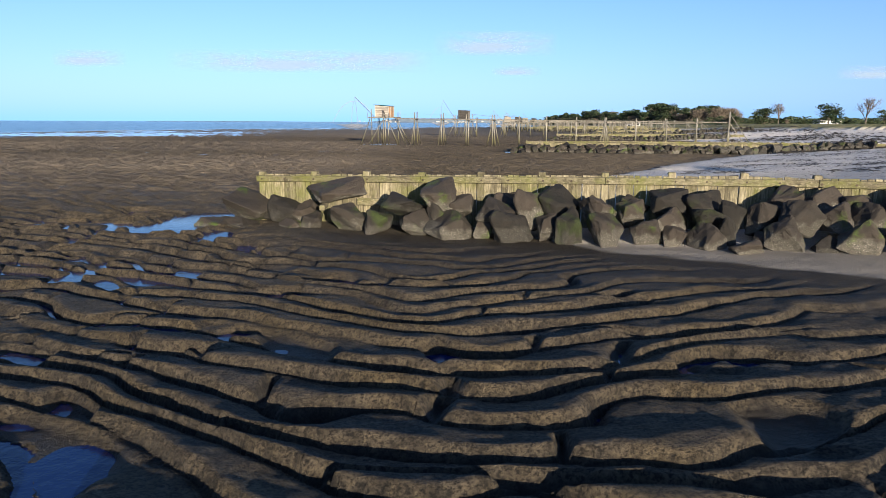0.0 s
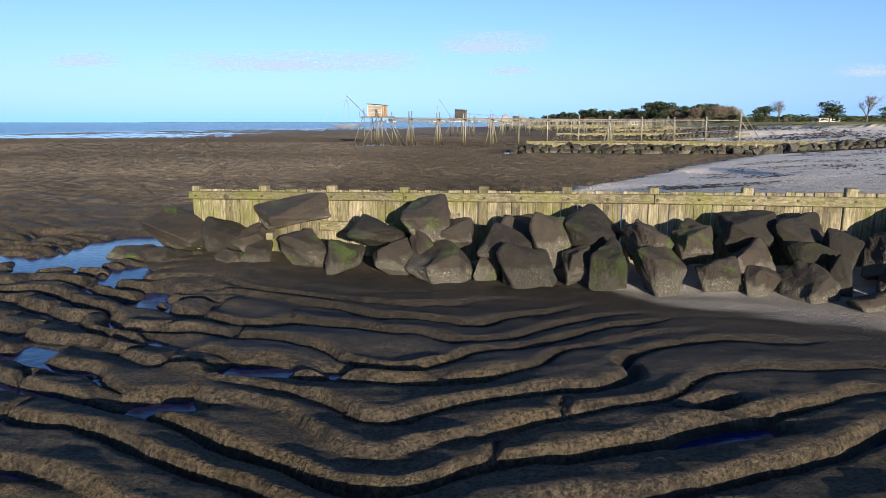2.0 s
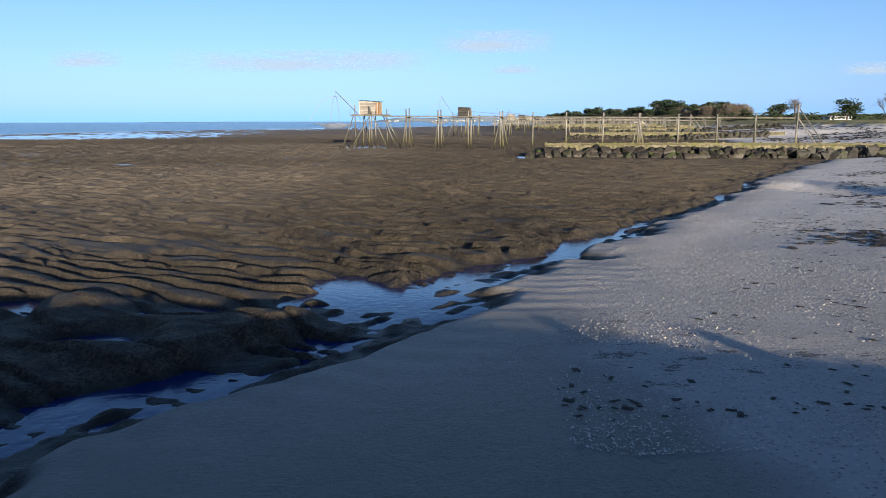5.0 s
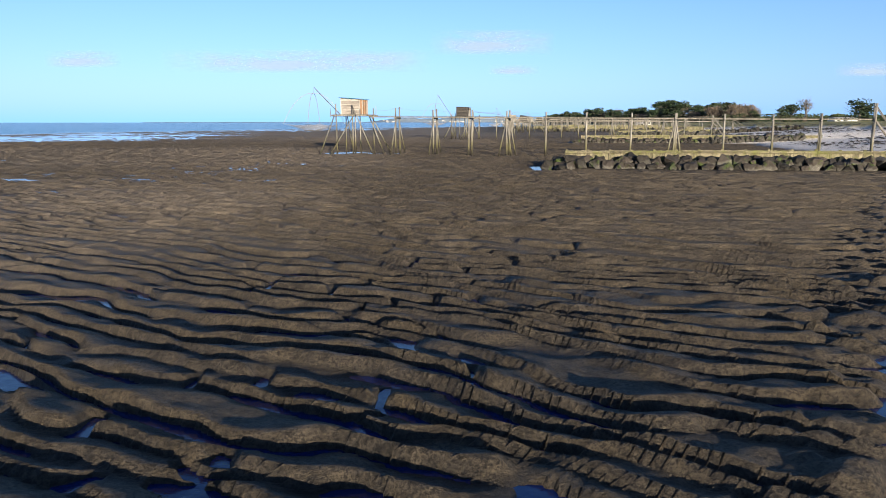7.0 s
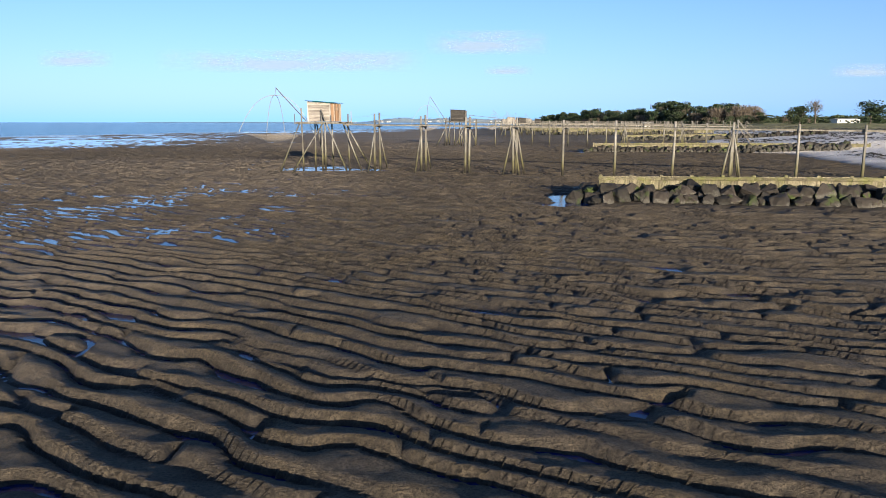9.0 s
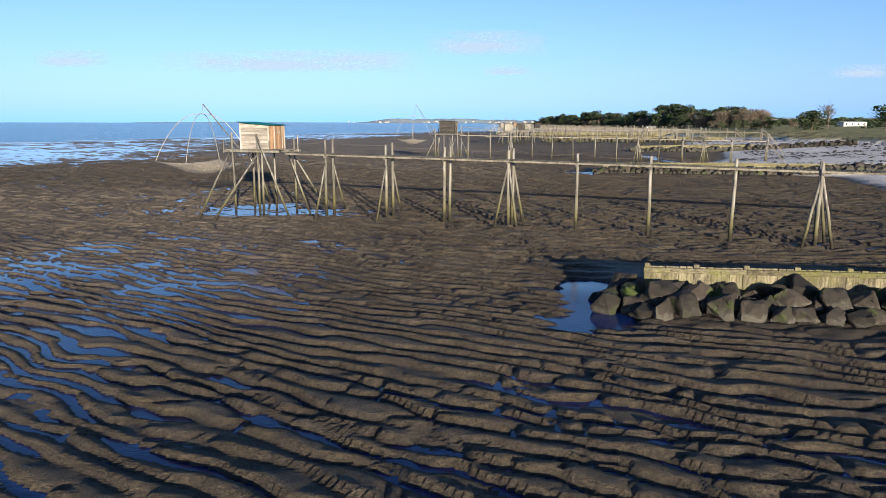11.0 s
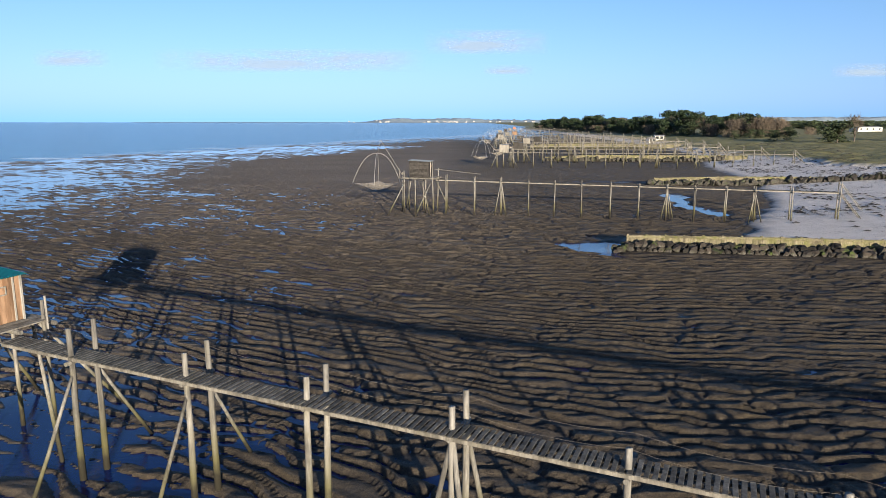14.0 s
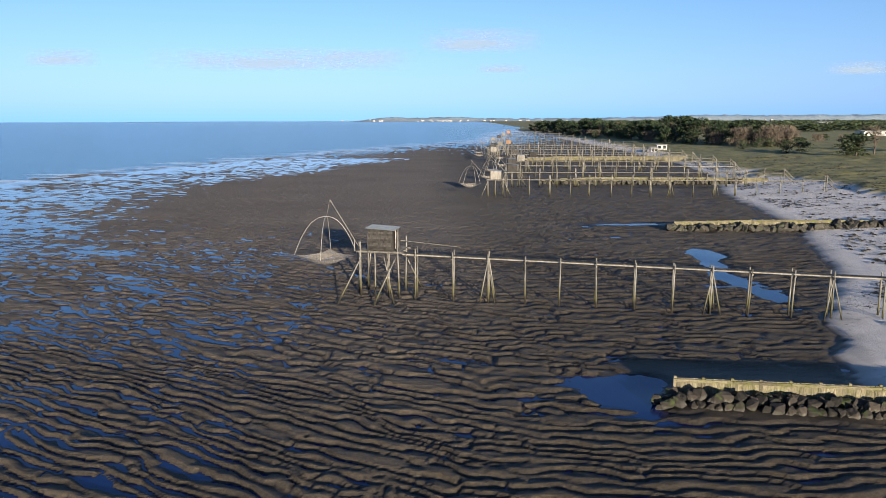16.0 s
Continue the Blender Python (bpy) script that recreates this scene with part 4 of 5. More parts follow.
def cabin(centre, ang, lx, ly, z0, eave_lo, eave_hi, side, end, roof, label, detail=True):
    """A small board cabin with a single-pitch sheet roof, low towards +x."""
    c = tagged(empty("fishing_cabin", pose(centre[0], centre[1], z0, 0, 0, ang)), label, "cabin", "fishing cabins")
    def top(x):
        return eave_hi + (eave_lo - eave_hi) * (x + lx / 2) / lx
    rs = random.Random(int(centre[1]))
    for sy in (-1, 1):
        if detail:
            nb = 11
            for i in range(nb):
                h = eave_lo / nb
                bm = bmesh.new()
                box(bm, pose(0, sy * (ly / 2 - 0.015 + rs.uniform(-0.003, 0.003)), h * (i + 0.5), sy * 4, 0, 0), lx - 0.06, 0.026, h * 0.98, 0.004)
                part("clapboard", bm, side, c)
        bm = bmesh.new()
        o = 0.03 if detail else 0.0
        pts = ((-lx / 2 + 0.03, 0.02), (lx / 2 - 0.03, 0.02), (lx / 2 - 0.03, eave_lo), (-lx / 2 + 0.03, eave_hi))
        f = [[bm.verts.new((x, sy * (ly / 2 - k - o), z)) for x, z in pts] for k in (0.0, 0.03)]
        bm.faces.new(f[0])
        bm.faces.new(f[1][::-1])
        for i in range(4):
            bm.faces.new((f[0][i], f[0][i - 1], f[1][i - 1], f[1][i]))
        bmesh.ops.recalc_face_normals(bm, faces=bm.faces[:])
        part("side_wall", bm, side, c)
    nb = max(4, int(ly / 0.16)) if detail else 4
    for sx in (-1, 1):
        for i in range(nb):
            w = (ly - 0.06) / nb
            bm = bmesh.new()
            box(bm, pose(sx * (lx / 2 - 0.012 + rs.uniform(-0.003, 0.003)), -ly / 2 + 0.03 + w * (i + 0.5), top(sx * lx / 2) / 2), 0.024, w - 0.006, top(sx * lx / 2) - 0.01, 0.004)
            part("board", bm, end, c)
    for sx in (-1, 1):
        for sy in (-1, 1):
            bm = bmesh.new()
            box(bm, pose(sx * lx / 2, sy * ly / 2, top(sx * lx / 2) / 2), 0.07, 0.07, top(sx * lx / 2), 0.006)
            part("corner_post", bm, M_TRIM if side is M_CLAD else side, c)
    bm = bmesh.new()
    slope = math.atan2(eave_hi - eave_lo, lx)
    ridges = 22 if detail else 8
    L2, W2 = lx / 2 + 0.14, ly / 2 + 0.14
    rows = []
    for i in range(ridges * 2 + 1):
        y = -W2 + 2 * W2 * i / (ridges * 2)
        lift = 0.022 * (i % 2)
        rows.append([bm.verts.new((x, y, top(x) + 0.02 + lift + dz)) for dz in (0, 0.012) for x in (-L2, L2)])
    for a, b in zip(rows, rows[1:]):
        bm.faces.new((a[0], a[1], b[1], b[0])[::-1])
        bm.faces.new((a[2], a[3], b[3], b[2]))
        bm.faces.new((a[0], a[2], b[2], b[0]))
        bm.faces.new((a[1], a[3], b[3], b[1])[::-1])
    bmesh.ops.recalc_face_normals(bm, faces=bm.faces[:])
    part("roof", bm, roof, c)
    if detail:
        w = part("window", _frame_mesh(lx / 2 + 0.012, 0.15, eave_lo * 0.72, 0.26, 0.22), M_POST, c, "small square window in a wooden frame")
        bm = bmesh.new()
        box(bm, pose(lx / 2 + 0.012, 0.15, eave_lo * 0.72), 0.008, 0.22, 0.18)
        part("shutter", bm, M_ORANGE, w)
        for y in (-0.2, 0.5):
            bm = bmesh.new()
            box(bm, pose(lx / 2 + 0.014, y, eave_lo / 2), 0.03, 0.05, eave_lo - 0.02, 0.004)
            part("door_post", bm, M_TRIM, c, "pale upright door post")
        bm = bmesh.new()
        box(bm, pose(0, -ly / 2 - 0.02, eave_lo + 0.02), lx, 0.02, 0.07, 0.004)
        part("fascia", bm, M_TRIM if side is M_CLAD else side, c)
    return c


def _frame_mesh(x, y, z, w, h):
    bm = bmesh.new()
    for dy in (-1, 1):
        box(bm, pose(x, y + dy * w / 2, z), 0.03, 0.035, h + 0.035, 0.004)
    for dz in (-1, 1):
        box(bm, pose(x, y, z + dz * h / 2), 0.03, w - 0.035, 0.035, 0.004)
    return bm


def platform(centre, ang, lx, ly, z, legs, braces, rail, label, slat=0.14):
    """A deck on poles; legs and braces in the deck's own axes."""
    f = tagged(empty("fishing_platform", local(centre, ang)), label, "platform", "fishing platforms")
    m = f.matrix_basis
    bm = bmesh.new()
    box(bm, pose(0, 0, 0), slat - 0.015, ly, 0.035, 0.004)
    n = int(lx / slat)
    one = part("deck_board", bm, M_DECK, f)
    for i in range(n):
        k = pose(-lx / 2 + slat * (i + 0.5), random.uniform(-0.03, 0.03), z - 0.018)
        if i == 0:
            one.matrix_basis = k
        else:
            again(one, k)
    for sy in (-1, 0, 1):
        bm = bmesh.new()
        pole(bm, (-lx / 2 - 0.12, sy * (ly / 2 - 0.12), z - 0.10), (lx / 2 + 0.12, sy * (ly / 2 - 0.12), z - 0.10), 0.065)
        part("joist", bm, M_POST, f)
    for x, y, top in legs:
        w = m @ Vector((x, y, 0))
        bm = bmesh.new()
        pole(bm, (x + random.uniform(-0.1, 0.1), y + random.uniform(-0.1, 0.1), floor_at(w.x, w.y) - 0.25), (x, y, top), 0.068, 0.05, 8, 0.02)
        part("leg", bm, M_POST, f, smooth=True)
    for (x, y, top), (bx, by) in braces:
        w = m @ Vector((bx, by, 0))
        bm = bmesh.new()
        pole(bm, (bx, by, floor_at(w.x, w.y) - 0.2), (x, y, top), 0.06, 0.045, 8, 0.02)
        part("brace", bm, M_POST, f, smooth=True)
    for a, b in rail:
        bm = bmesh.new()
        pole(bm, a, b, 0.035, 0.03, 6)
        part("rail", bm, M_POST, f)
    return f


def walkway(posts, z0, z1, label, width=0.55, slats=True, pole_r=0.08, stair=0.0):
    """A narrow footbridge. posts: (x, y, kind, top), kind 1 single, 2 pair, 3 braced bundle; the deck runs beside them."""
    a, b = Vector((*posts[0][:2], 0)), Vector((*posts[-1][:2], 0))
    w = tagged(empty("walkway", pose(a.x, a.y, 0)), label, "walkway", "walkways")
    ln = (b - a).length
    way = (b - a) / ln
    side = Vector((-way.y, way.x, 0))
    def deck(p):
        return z0 + (z1 - z0) * (p - a).dot(way) / ln
    for x, y, kind, top in posts:
        p = Vector((x, y, 0))
        offs = {0: (), 1: (-1,), 2: (-1, 1), 3: (-1, 1), 4: (-1, 1)}[kind]
        for s in offs:
            q = p + side * s * (width / 2 + 0.08)
            bm = bmesh.new()
            g = floor_at(q.x, q.y)
            lean = Vector((random.uniform(-0.08, 0.08), random.uniform(-0.08, 0.08), 0))
            pole(bm, q + lean - a + Vector((0, 0, g - 0.3)), q - a + Vector((0, 0, top + random.uniform(-0.06, 0.06))), pole_r * 1.1, pole_r * 0.8, 8, 0.015)
            part("post", bm, M_POST, w, smooth=True)
        if kind == 3:
            for s, along in ((-1, -0.55), (-1, 0.6), (1, 0.45)):
                q = p + side * s * (width / 2 + 0.5) + way * along
                bm = bmesh.new()
                pole(bm, q - a + Vector((0, 0, floor_at(q.x, q.y) - 0.2)), p + side * s * (width / 2 + 0.05) - a + Vector((0, 0, deck(p) - 0.15)), pole_r * 0.8, pole_r * 0.65, 8, 0.015)
                part("brace", bm, M_POST, w, smooth=True)
        if kind == 4:
            for s in (-1, 1):
                q = p + side * s * (width / 2 + 2.1) - way * 0.5 * s
                bm = bmesh.new()
                pole(bm, q - a + Vector((0, 0, floor_at(q.x, q.y) - 0.2)), p + side * s * (width / 2 + 0.1) - a + Vector((0, 0, deck(p) - 0.5)), pole_r * 0.65, pole_r * 0.5, 8, 0.015)
                part("brace", bm, M_POST, w, smooth=True)
        if kind == 0:
            continue
        bm = bmesh.new()
        c = p - a + Vector((0, 0, deck(p) - 0.16))
        pole(bm, c - side * (width / 2 + 0.25), c + side * (width / 2 + 0.25), 0.055)
        part("crossbar", bm, M_POST, w)
    ang = math.degrees(math.atan2(way.y, way.x))
    for s in (-1, 1):
        bm = bmesh.new()
        q = side * s * (width / 2 - 0.06)
        m, length = between(q + Vector((0, 0, z0 - 0.075)), q + b - a + Vector((0, 0, z1 - 0.075)))
        m = Matrix.Translation((m.translation + m @ Vector((0, 0, length))) / 2) @ pose(0, 0, 0, 0, math.degrees(math.atan2(z0 - z1, ln)), ang)
        box(bm, m, length, 0.06, 0.085, 0.006)
        part("stringer", bm, M_DECK, w)
    if slats:
        bm = bmesh.new()
        box(bm, Matrix(), 0.088, width + 0.06, 0.026, 0.004)
        one = part("slat", bm, M_SLAT, w)
        n = int(ln / 0.135)
        for i in range(n):
            c = way * (0.135 * (i + 0.5))
            c.z = z0 + (z1 - z0) * i / n
            k = pose(*c, 0, 0, ang + random.uniform(-2, 2))
            if i == 0:
                one.matrix_basis = k
            elif i < 290:
                again(one, k)
    else:
        bm = bmesh.new()
        box(bm, Matrix.Translation((b - a) / 2 + Vector((0, 0, (z0 + z1) / 2))) @ pose(0, 0, 0, 0, math.degrees(math.atan2(z0 - z1, ln)), ang), ln, width, 0.03, 0.004)
        part("deck", bm, M_DECK, w)
    if stair:
        # steep open steps from the deck's end down to the beach
        foot = b + way * stair
        top = b - a + Vector((0, 0, z1 - 0.05))
        low = foot - a + Vector((0, 0, floor_at(foot.x, foot.y) - 0.1))
        for s in (-1, 1):
            q = side * s * (width / 2)
            m, length = between(top + q, low + q)
            bm = bmesh.new()
            box(bm, m @ pose(0, 0, length / 2), 0.15, 0.05, length, 0.006)
            part("stair_string", bm, M_DECK, w)
            m, length = between(top + q + Vector((0, 0, 0.85)), low + q + Vector((0, 0, 0.8)))
            bm = bmesh.new()
            pole(bm, m.translation, m @ Vector((0, 0, length)), 0.035, 0.03, 6)
            part("handrail", bm, M_POST, w)
        n = max(3, int((top.z - low.z) / 0.24))
        for i in range(1, n):
            bm = bmesh.new()
            box(bm, Matrix.Translation(top.lerp(low, i / n)) @ pose(0, 0, 0.04, 0, 0, math.degrees(math.atan2(way.y, way.x))), 0.16, width - 0.06, 0.035, 0.004)
            part("tread", bm, M_DECK, w)
    for s, hgt in ((-1, 0.06), (1, 0.06)):
        pts = []
        for (x0, y0, _, t0), (x1, y1, _, t1) in zip(posts, posts[1:]):
            p, q = Vector((x0, y0, t0 - hgt)), Vector((x1, y1, t1 - hgt))
            for i in range(6):
                k = i / 6
                r = p.lerp(q, k) + side * s * (width / 2 + 0.05) - a
                r.z -= 0.14 * 4 * k * (1 - k)
                pts.append(r)
        bm = bmesh.new()
        tube(bm, pts, 0.0022, 4)
        part("hand_rope", bm, M_ROPE, w, "thin sagging hand rope")
    return w


# the nearest platform, its cabin, net and walkway
ANG1 = -22.4
C1 = (-8.0, 86.45)
LEGS1 = [(-1.3, -1.0, 4.3), (0.35, -1.0, 4.2), (0.62, -0.95, 3.3), (-1.45, 0.95, 3.5), (0.0, 0.98, 3.3), (1.4, 0.95, 3.9)]
BRACES1 = [((-1.5, -1.0, 3.2), (-0.9, -4.6)), ((0.45, -1.0, 3.2), (0.2, -4.7)), ((0.40, -1.1, 4.15), (3.1, -2.0)), ((1.0, 0.9, 3.2), (3.3, -0.3)),
           ((-1.3, 0.95, 3.2), (-1.9, 3.0)), ((1.2, 0.95, 3.2), (2.0, 3.2))]
RAIL1 = [((-1.85, -1.05, 3.15), (-1.85, -1.05, 3.9)), ((1.75, 0.8, 3.15), (1.75, 0.8, 4.1)), ((1.2, -1.05, 3.2), (1.2, -1.05, 3.85))]
POST_1 = [(-4.0, 84.45, 4, 3.95), (-0.75, 83.25, 4, 3.75), (2.25, 82.0, 2, 3.70), (5.25, 80.7, 3, 3.60), (8.2, 79.25, 1, 3.50), (11.1, 77.9, 1, 3.46), (14.2, 76.6, 1, 3.34),
          (17.0, 75.2, 3, 3.30), (20.0, 73.9, 1, 3.25), (22.8, 72.6, 1, 3.2), (25.5, 71.45, 2, 3.2), (28.3, 70.2, 2, 3.9)]
POST_2 = [(5.2, 134.3, 2, 3.75), (7.9, 133.7, 2, 3.6), (10.4, 133.2, 3, 3.6), (13.0, 132.7, 1, 3.5), (15.4, 132.2, 1, 3.4), (17.8, 131.7, 2, 3.35), (20.4, 131.2, 2, 3.3), (22.9, 130.7, 2, 3.25),
          (25.3, 130.2, 3, 3.25), (27.7, 129.7, 2, 3.2), (30.3, 129.2, 2, 3.2), (32.6, 128.7, 3, 3.2), (35.6, 128.1, 2, 3.2), (39.4, 127.4, 2, 3.7)]
POST_SCOURS += [p[:2] for p in POST_1 if p[0] < 26] + [p[:2] for p in POST_2 if p[0] < 31]

platform(C1, ANG1, 3.3, 2.3, 3.36, LEGS1, BRACES1, RAIL1, "pole-built fishing platform with a grey plank deck over the mud")
cabin(C1, ANG1, 1.85, 1.45, 3.365, 1.27, 1.42, M_CLAD, M_ORANGE, M_TEAL, "small board fishing cabin with a teal sheet roof")
lift_net((-12.0, 88.3), 2.55, 2.0, (-12.0, 88.5, 5.3), (-12.0, 88.74, 5.85), (-9.3, 86.3, 3.4), 45, "square fishing net hung from crossed pale hoops")
walkway([(-6.4, 85.35, 0, 3.8)] + POST_1, 3.22, 2.91, "long narrow plank walkway on weathered poles with steps", stair=1.9)

ANG2 = -11.5
C2 = (2.7, 135.6)
LEGS2 = [(-1.5, -1.0, 4.1), (-0.4, -1.0, 3.4), (0.7, -1.0, 3.4), (1.35, -1.1, 4.9), (-1.5, 1.0, 4.1), (0.0, 1.0, 3.4), (1.5, 1.0, 4.3), (-1.9, 0.0, 3.9)]
BRACES2 = [((-1.4, -1.0, 3.0), (-2.6, -3.4)), ((1.2, -1.0, 3.0), (0.2, -3.8)), ((0.3, -1.0, 3.0), (1.5, -2.6)), ((1.3, 1.0, 3.0), (2.5, 2.6)), ((-1.3, 1.0, 3.0), (-2.4, 3.0))]
platform(C2, ANG2, 3.4, 2.3, 3.45, LEGS2, BRACES2, [((1.6, -1.05, 4.3), (6.0, -0.6, 3.85)), ((-1.9, -1.1, 3.4), (-1.9, -1.1, 4.3))], "fishing platform of thin weathered poles on the mudflat")
cabin(C2, ANG2, 1.95, 1.6, 3.455, 1.5, 1.6, M_GREYHUT, M_GREYHUT, M_TIN, "dark grey board cabin with a flat zinc roof")
lift_net((-1.85, 136.8), 2.75, 1.7, (-1.7, 136.8, 5.7), (-1.4, 136.8, 7.0), (0.9, 135.6, 3.5), 45, "grey square fishing net hung from pale hoops")
walkway([(4.2, 134.6, 0, 3.7)] + POST_2, 3.3, 2.8, "long narrow plank walkway on thin grey poles with steps", pole_r=0.062, stair=1.9)


def far_fishery(x, y, length, ang, side, roof, boom=True, seed=0, z=3.0):
    """A platform, cabin, boom and walkway farther along the shore."""
    rs = random.Random(seed)
    legs = [(-1.3, -0.9, z + 0.1), (0, -0.9, z), (1.3, -0.9, z + 0.3), (-1.3, 0.9, z), (0, 0.9, z), (1.3, 0.9, z + 0.3)]
    platform((x, y), ang, 3.0, 2.2, z, legs, [((-1.2, -0.9, z), (-2.6, -1.6)), ((1.2, -0.9, z), (2.8, -1.6))], [], "distant fishing platform on weathered poles", 0.5)
    cabin((x, y), ang, 1.8, 1.6, z + 0.003, 1.35, 1.5, side, side, roof, "distant small board fishing cabin on poles", False)
    way = Vector((math.cos(radians(ang)), math.sin(radians(ang)), 0))
    posts = []
    s = 1.9
    while s < length:
        posts.append((x + way.x * s, y + way.y * s, rs.choice((1, 1, 2, 2, 3)), z + rs.uniform(0.5, 0.8)))
        s += rs.uniform(3.2, 3.9)
    walkway(posts, z - 0.05, z - 0.25, "distant plank walkway on poles above the mud", slats=False, stair=2.2)
    if boom:
        lift_net((x - 4.4, y + 0.5), 2.2, 1.5, (x - 4.0, y + 0.4, 5.2), (x - 4.2, y + 0.4, 6.2), (x - 1.4, y, z + 0.1), 12, "distant fishing net hung from a boom")


far_fishery(16.5, 201, 58, -1.5, M_WHITE, M_TIN, True, 1)
far_fishery(21, 217, 54, -1, M_GREYHUT, M_TIN, True, 21)
far_fishery(27, 253, 52, -1, M_WHITE, M_TIN, True, 22)
far_fishery(29, 284, 54, -1, M_GREYHUT, M_TIN, True, 23)
far_fishery(25, 319, 60, -1, M_GREYHUT, M_TIN, True, 24)
far_fishery(31, 354, 55, -1, M_WHITE, M_TIN, True, 25)
far_fishery(23, 236, 52, -1, M_GREYHUT, M_TIN, True, 2)
far_fishery(32, 268, 48, -1, M_GREYHUT, M_TIN, True, 3)
far_fishery(24, 300, 60, -0.5, M_WHITE, M_TIN, True, 4)
far_fishery(27, 338, 58, -1, M_GREYHUT, M_TIN, False, 5)
far_fishery(36, 372, 50, -1, M_ORANGE, M_RED, True, 6)
far_fishery(33, 415, 56, -0.5, M_WHITE, M_TIN, True, 7)
far_fishery(40, 462, 50, -1, M_GREYHUT, M_TIN, False, 8)
far_fishery(48, 520, 46, -1, M_WHITE, M_TIN, True, 9)
far_fishery(58, 590, 42, -1, M_RED, M_TIN, False, 10)
far_fishery(66, 670, 40, -1, M_WHITE, M_TIN, True, 11)

# ---- ground, pools and sea ----
gx = steps((-900, -120, 120, 25), (-120, -45, 4, 1.2), (-45, -16, 0.6, 0.3), (-16, -6, 0.16, 0.07), (-6, 6, 0.048, 0.048), (6, 14, 0.07, 0.16), (14, 40, 0.25, 0.7), (40, 120, 1, 4), (120, 900, 25, 120))
gy = steps((-900, -20, 120, 8), (-20, 3, 3.0, 0.3), (3, 9, 0.038, 0.038), (9, 20, 0.04, 0.05), (20, 45, 0.052, 0.068), (45, 75, 0.08, 0.105), (75, 115, 0.11, 0.145), (115, 150, 0.155, 0.28), (150, 300, 0.34, 1.2), (300, 800, 1.4, 8), (800, 4600, 30, 380))
FAN = ([-900, 5, 20, 60, 130, 300, 1000, 4600], [1.0, 1.0, 1.25, 2.3, 3.2, 6.0, 12.0, 12.0])
ground = tagged(sheet("ground", gx, gy, shore, M_GROUND, ("sand", "grass", "wet_shade", "far_lit"), FAN), "dark ridged tidal mud with pale shelly sand and rough grass", "ground", kind="structure")


def pool_level(x, y):
    """Water stands in the deepest troughs, higher towards the sea."""
    seaward = sstep(5, -6, x)
    low = 0.160 + 0.07 * sstep(7.5, 5.5, y) + 0.01 * sstep(20, 24, y) - 0.06 * seaward * sstep(48, 58, y) + 0.03 * sstep(72, 80, y) + 0.015 * sstep(100, 115, y) - 0.03 * sstep(-1, -4, x) * (1 - sstep(14, 20, y))
    low = low + 0.04 * vnoise(x / 3.0, y / 2.6, 51) + 0.3 * sstep(160, 230, y)
    shoal = sstep(112, 40, x - np.interp(y, WATER_Y, WATER_X)) * sstep(100, 140, y)
    low = low * (1 - shoal) + (0.052 - 0.04 * shoal) * shoal
    return (base_z(x, y) - low - 0.5 * sstep(0.3, 1.8, x - np.interp(y, SAND_Y, SAND_X)),)


pools = tagged(sheet("water_pools", steps((-140, -20, 6, 1), (-20, 60, 0.8, 0.8)), steps((3, 160, 0.7, 0.9), (160, 320, 1, 6)), pool_level, M_POOL), "still shallow water in the channels of the mudflat", "water", kind="structure")


def sea_level(x, y):
    d = x - np.interp(y, WATER_Y, WATER_X)
    return np.full_like(x, SEA_Z), np.exp(-((d - 6) / 26) ** 2)


sea = tagged(sheet("water_sea", steps((-4500, -600, 300, 60), (-600, -140, 30, 4), (-140, 120, 3, 3), (120, 700, 6, 60), (700, 4400, 100, 400)), steps((-900, 0, 120, 20), (0, 700, 6, 6), (700, 4500, 10, 200)), sea_level, M_SEA, ("foam",)), "grey-blue sea with small whitecaps at low tide", "water", kind="structure")


# ---- litter on the beach ----
M_SHELL = plain("bleached_shell", (0.45, 0.42, 0.385), 0.6, 0.0, 0.2, 40.0)
M_WRACK = plain("dark_seaweed", (0.022, 0.017, 0.011), 0.8, 0.0, 0.4, 12.0)


def spread(count, seed, y0, y1, near, reach, clump, size, tight=0.0):
    """Places on the sand: x, y, z and size arrays, gathered in patches."""
    r = np.random.default_rng(seed)
    y = y0 + (y1 - y0) * r.random(count * 6) ** 1.6
    d = near + (reach - near) * r.random(count * 6) ** 1.3
    x = np.interp(y, SAND_Y, SAND_X) + d
    d0 = np.interp(y, [18, 22, 26], [3.2, 1.4, 0.0]) + 0.9 * vnoise(x / 0.8, y / 0.8, 52)
    keep = (d > d0) & (vnoise(x / clump, y / clump, seed) + 0.5 * vnoise(x / clump * 3, y / clump * 3, seed + 1) > r.uniform(-0.5 + tight, 0.7 + tight, count * 6))
    x, y = x[keep][:count], y[keep][:count]
    return x, y, shore(x, y)[0], size * r.uniform(0.5, 1.5, len(x)), r


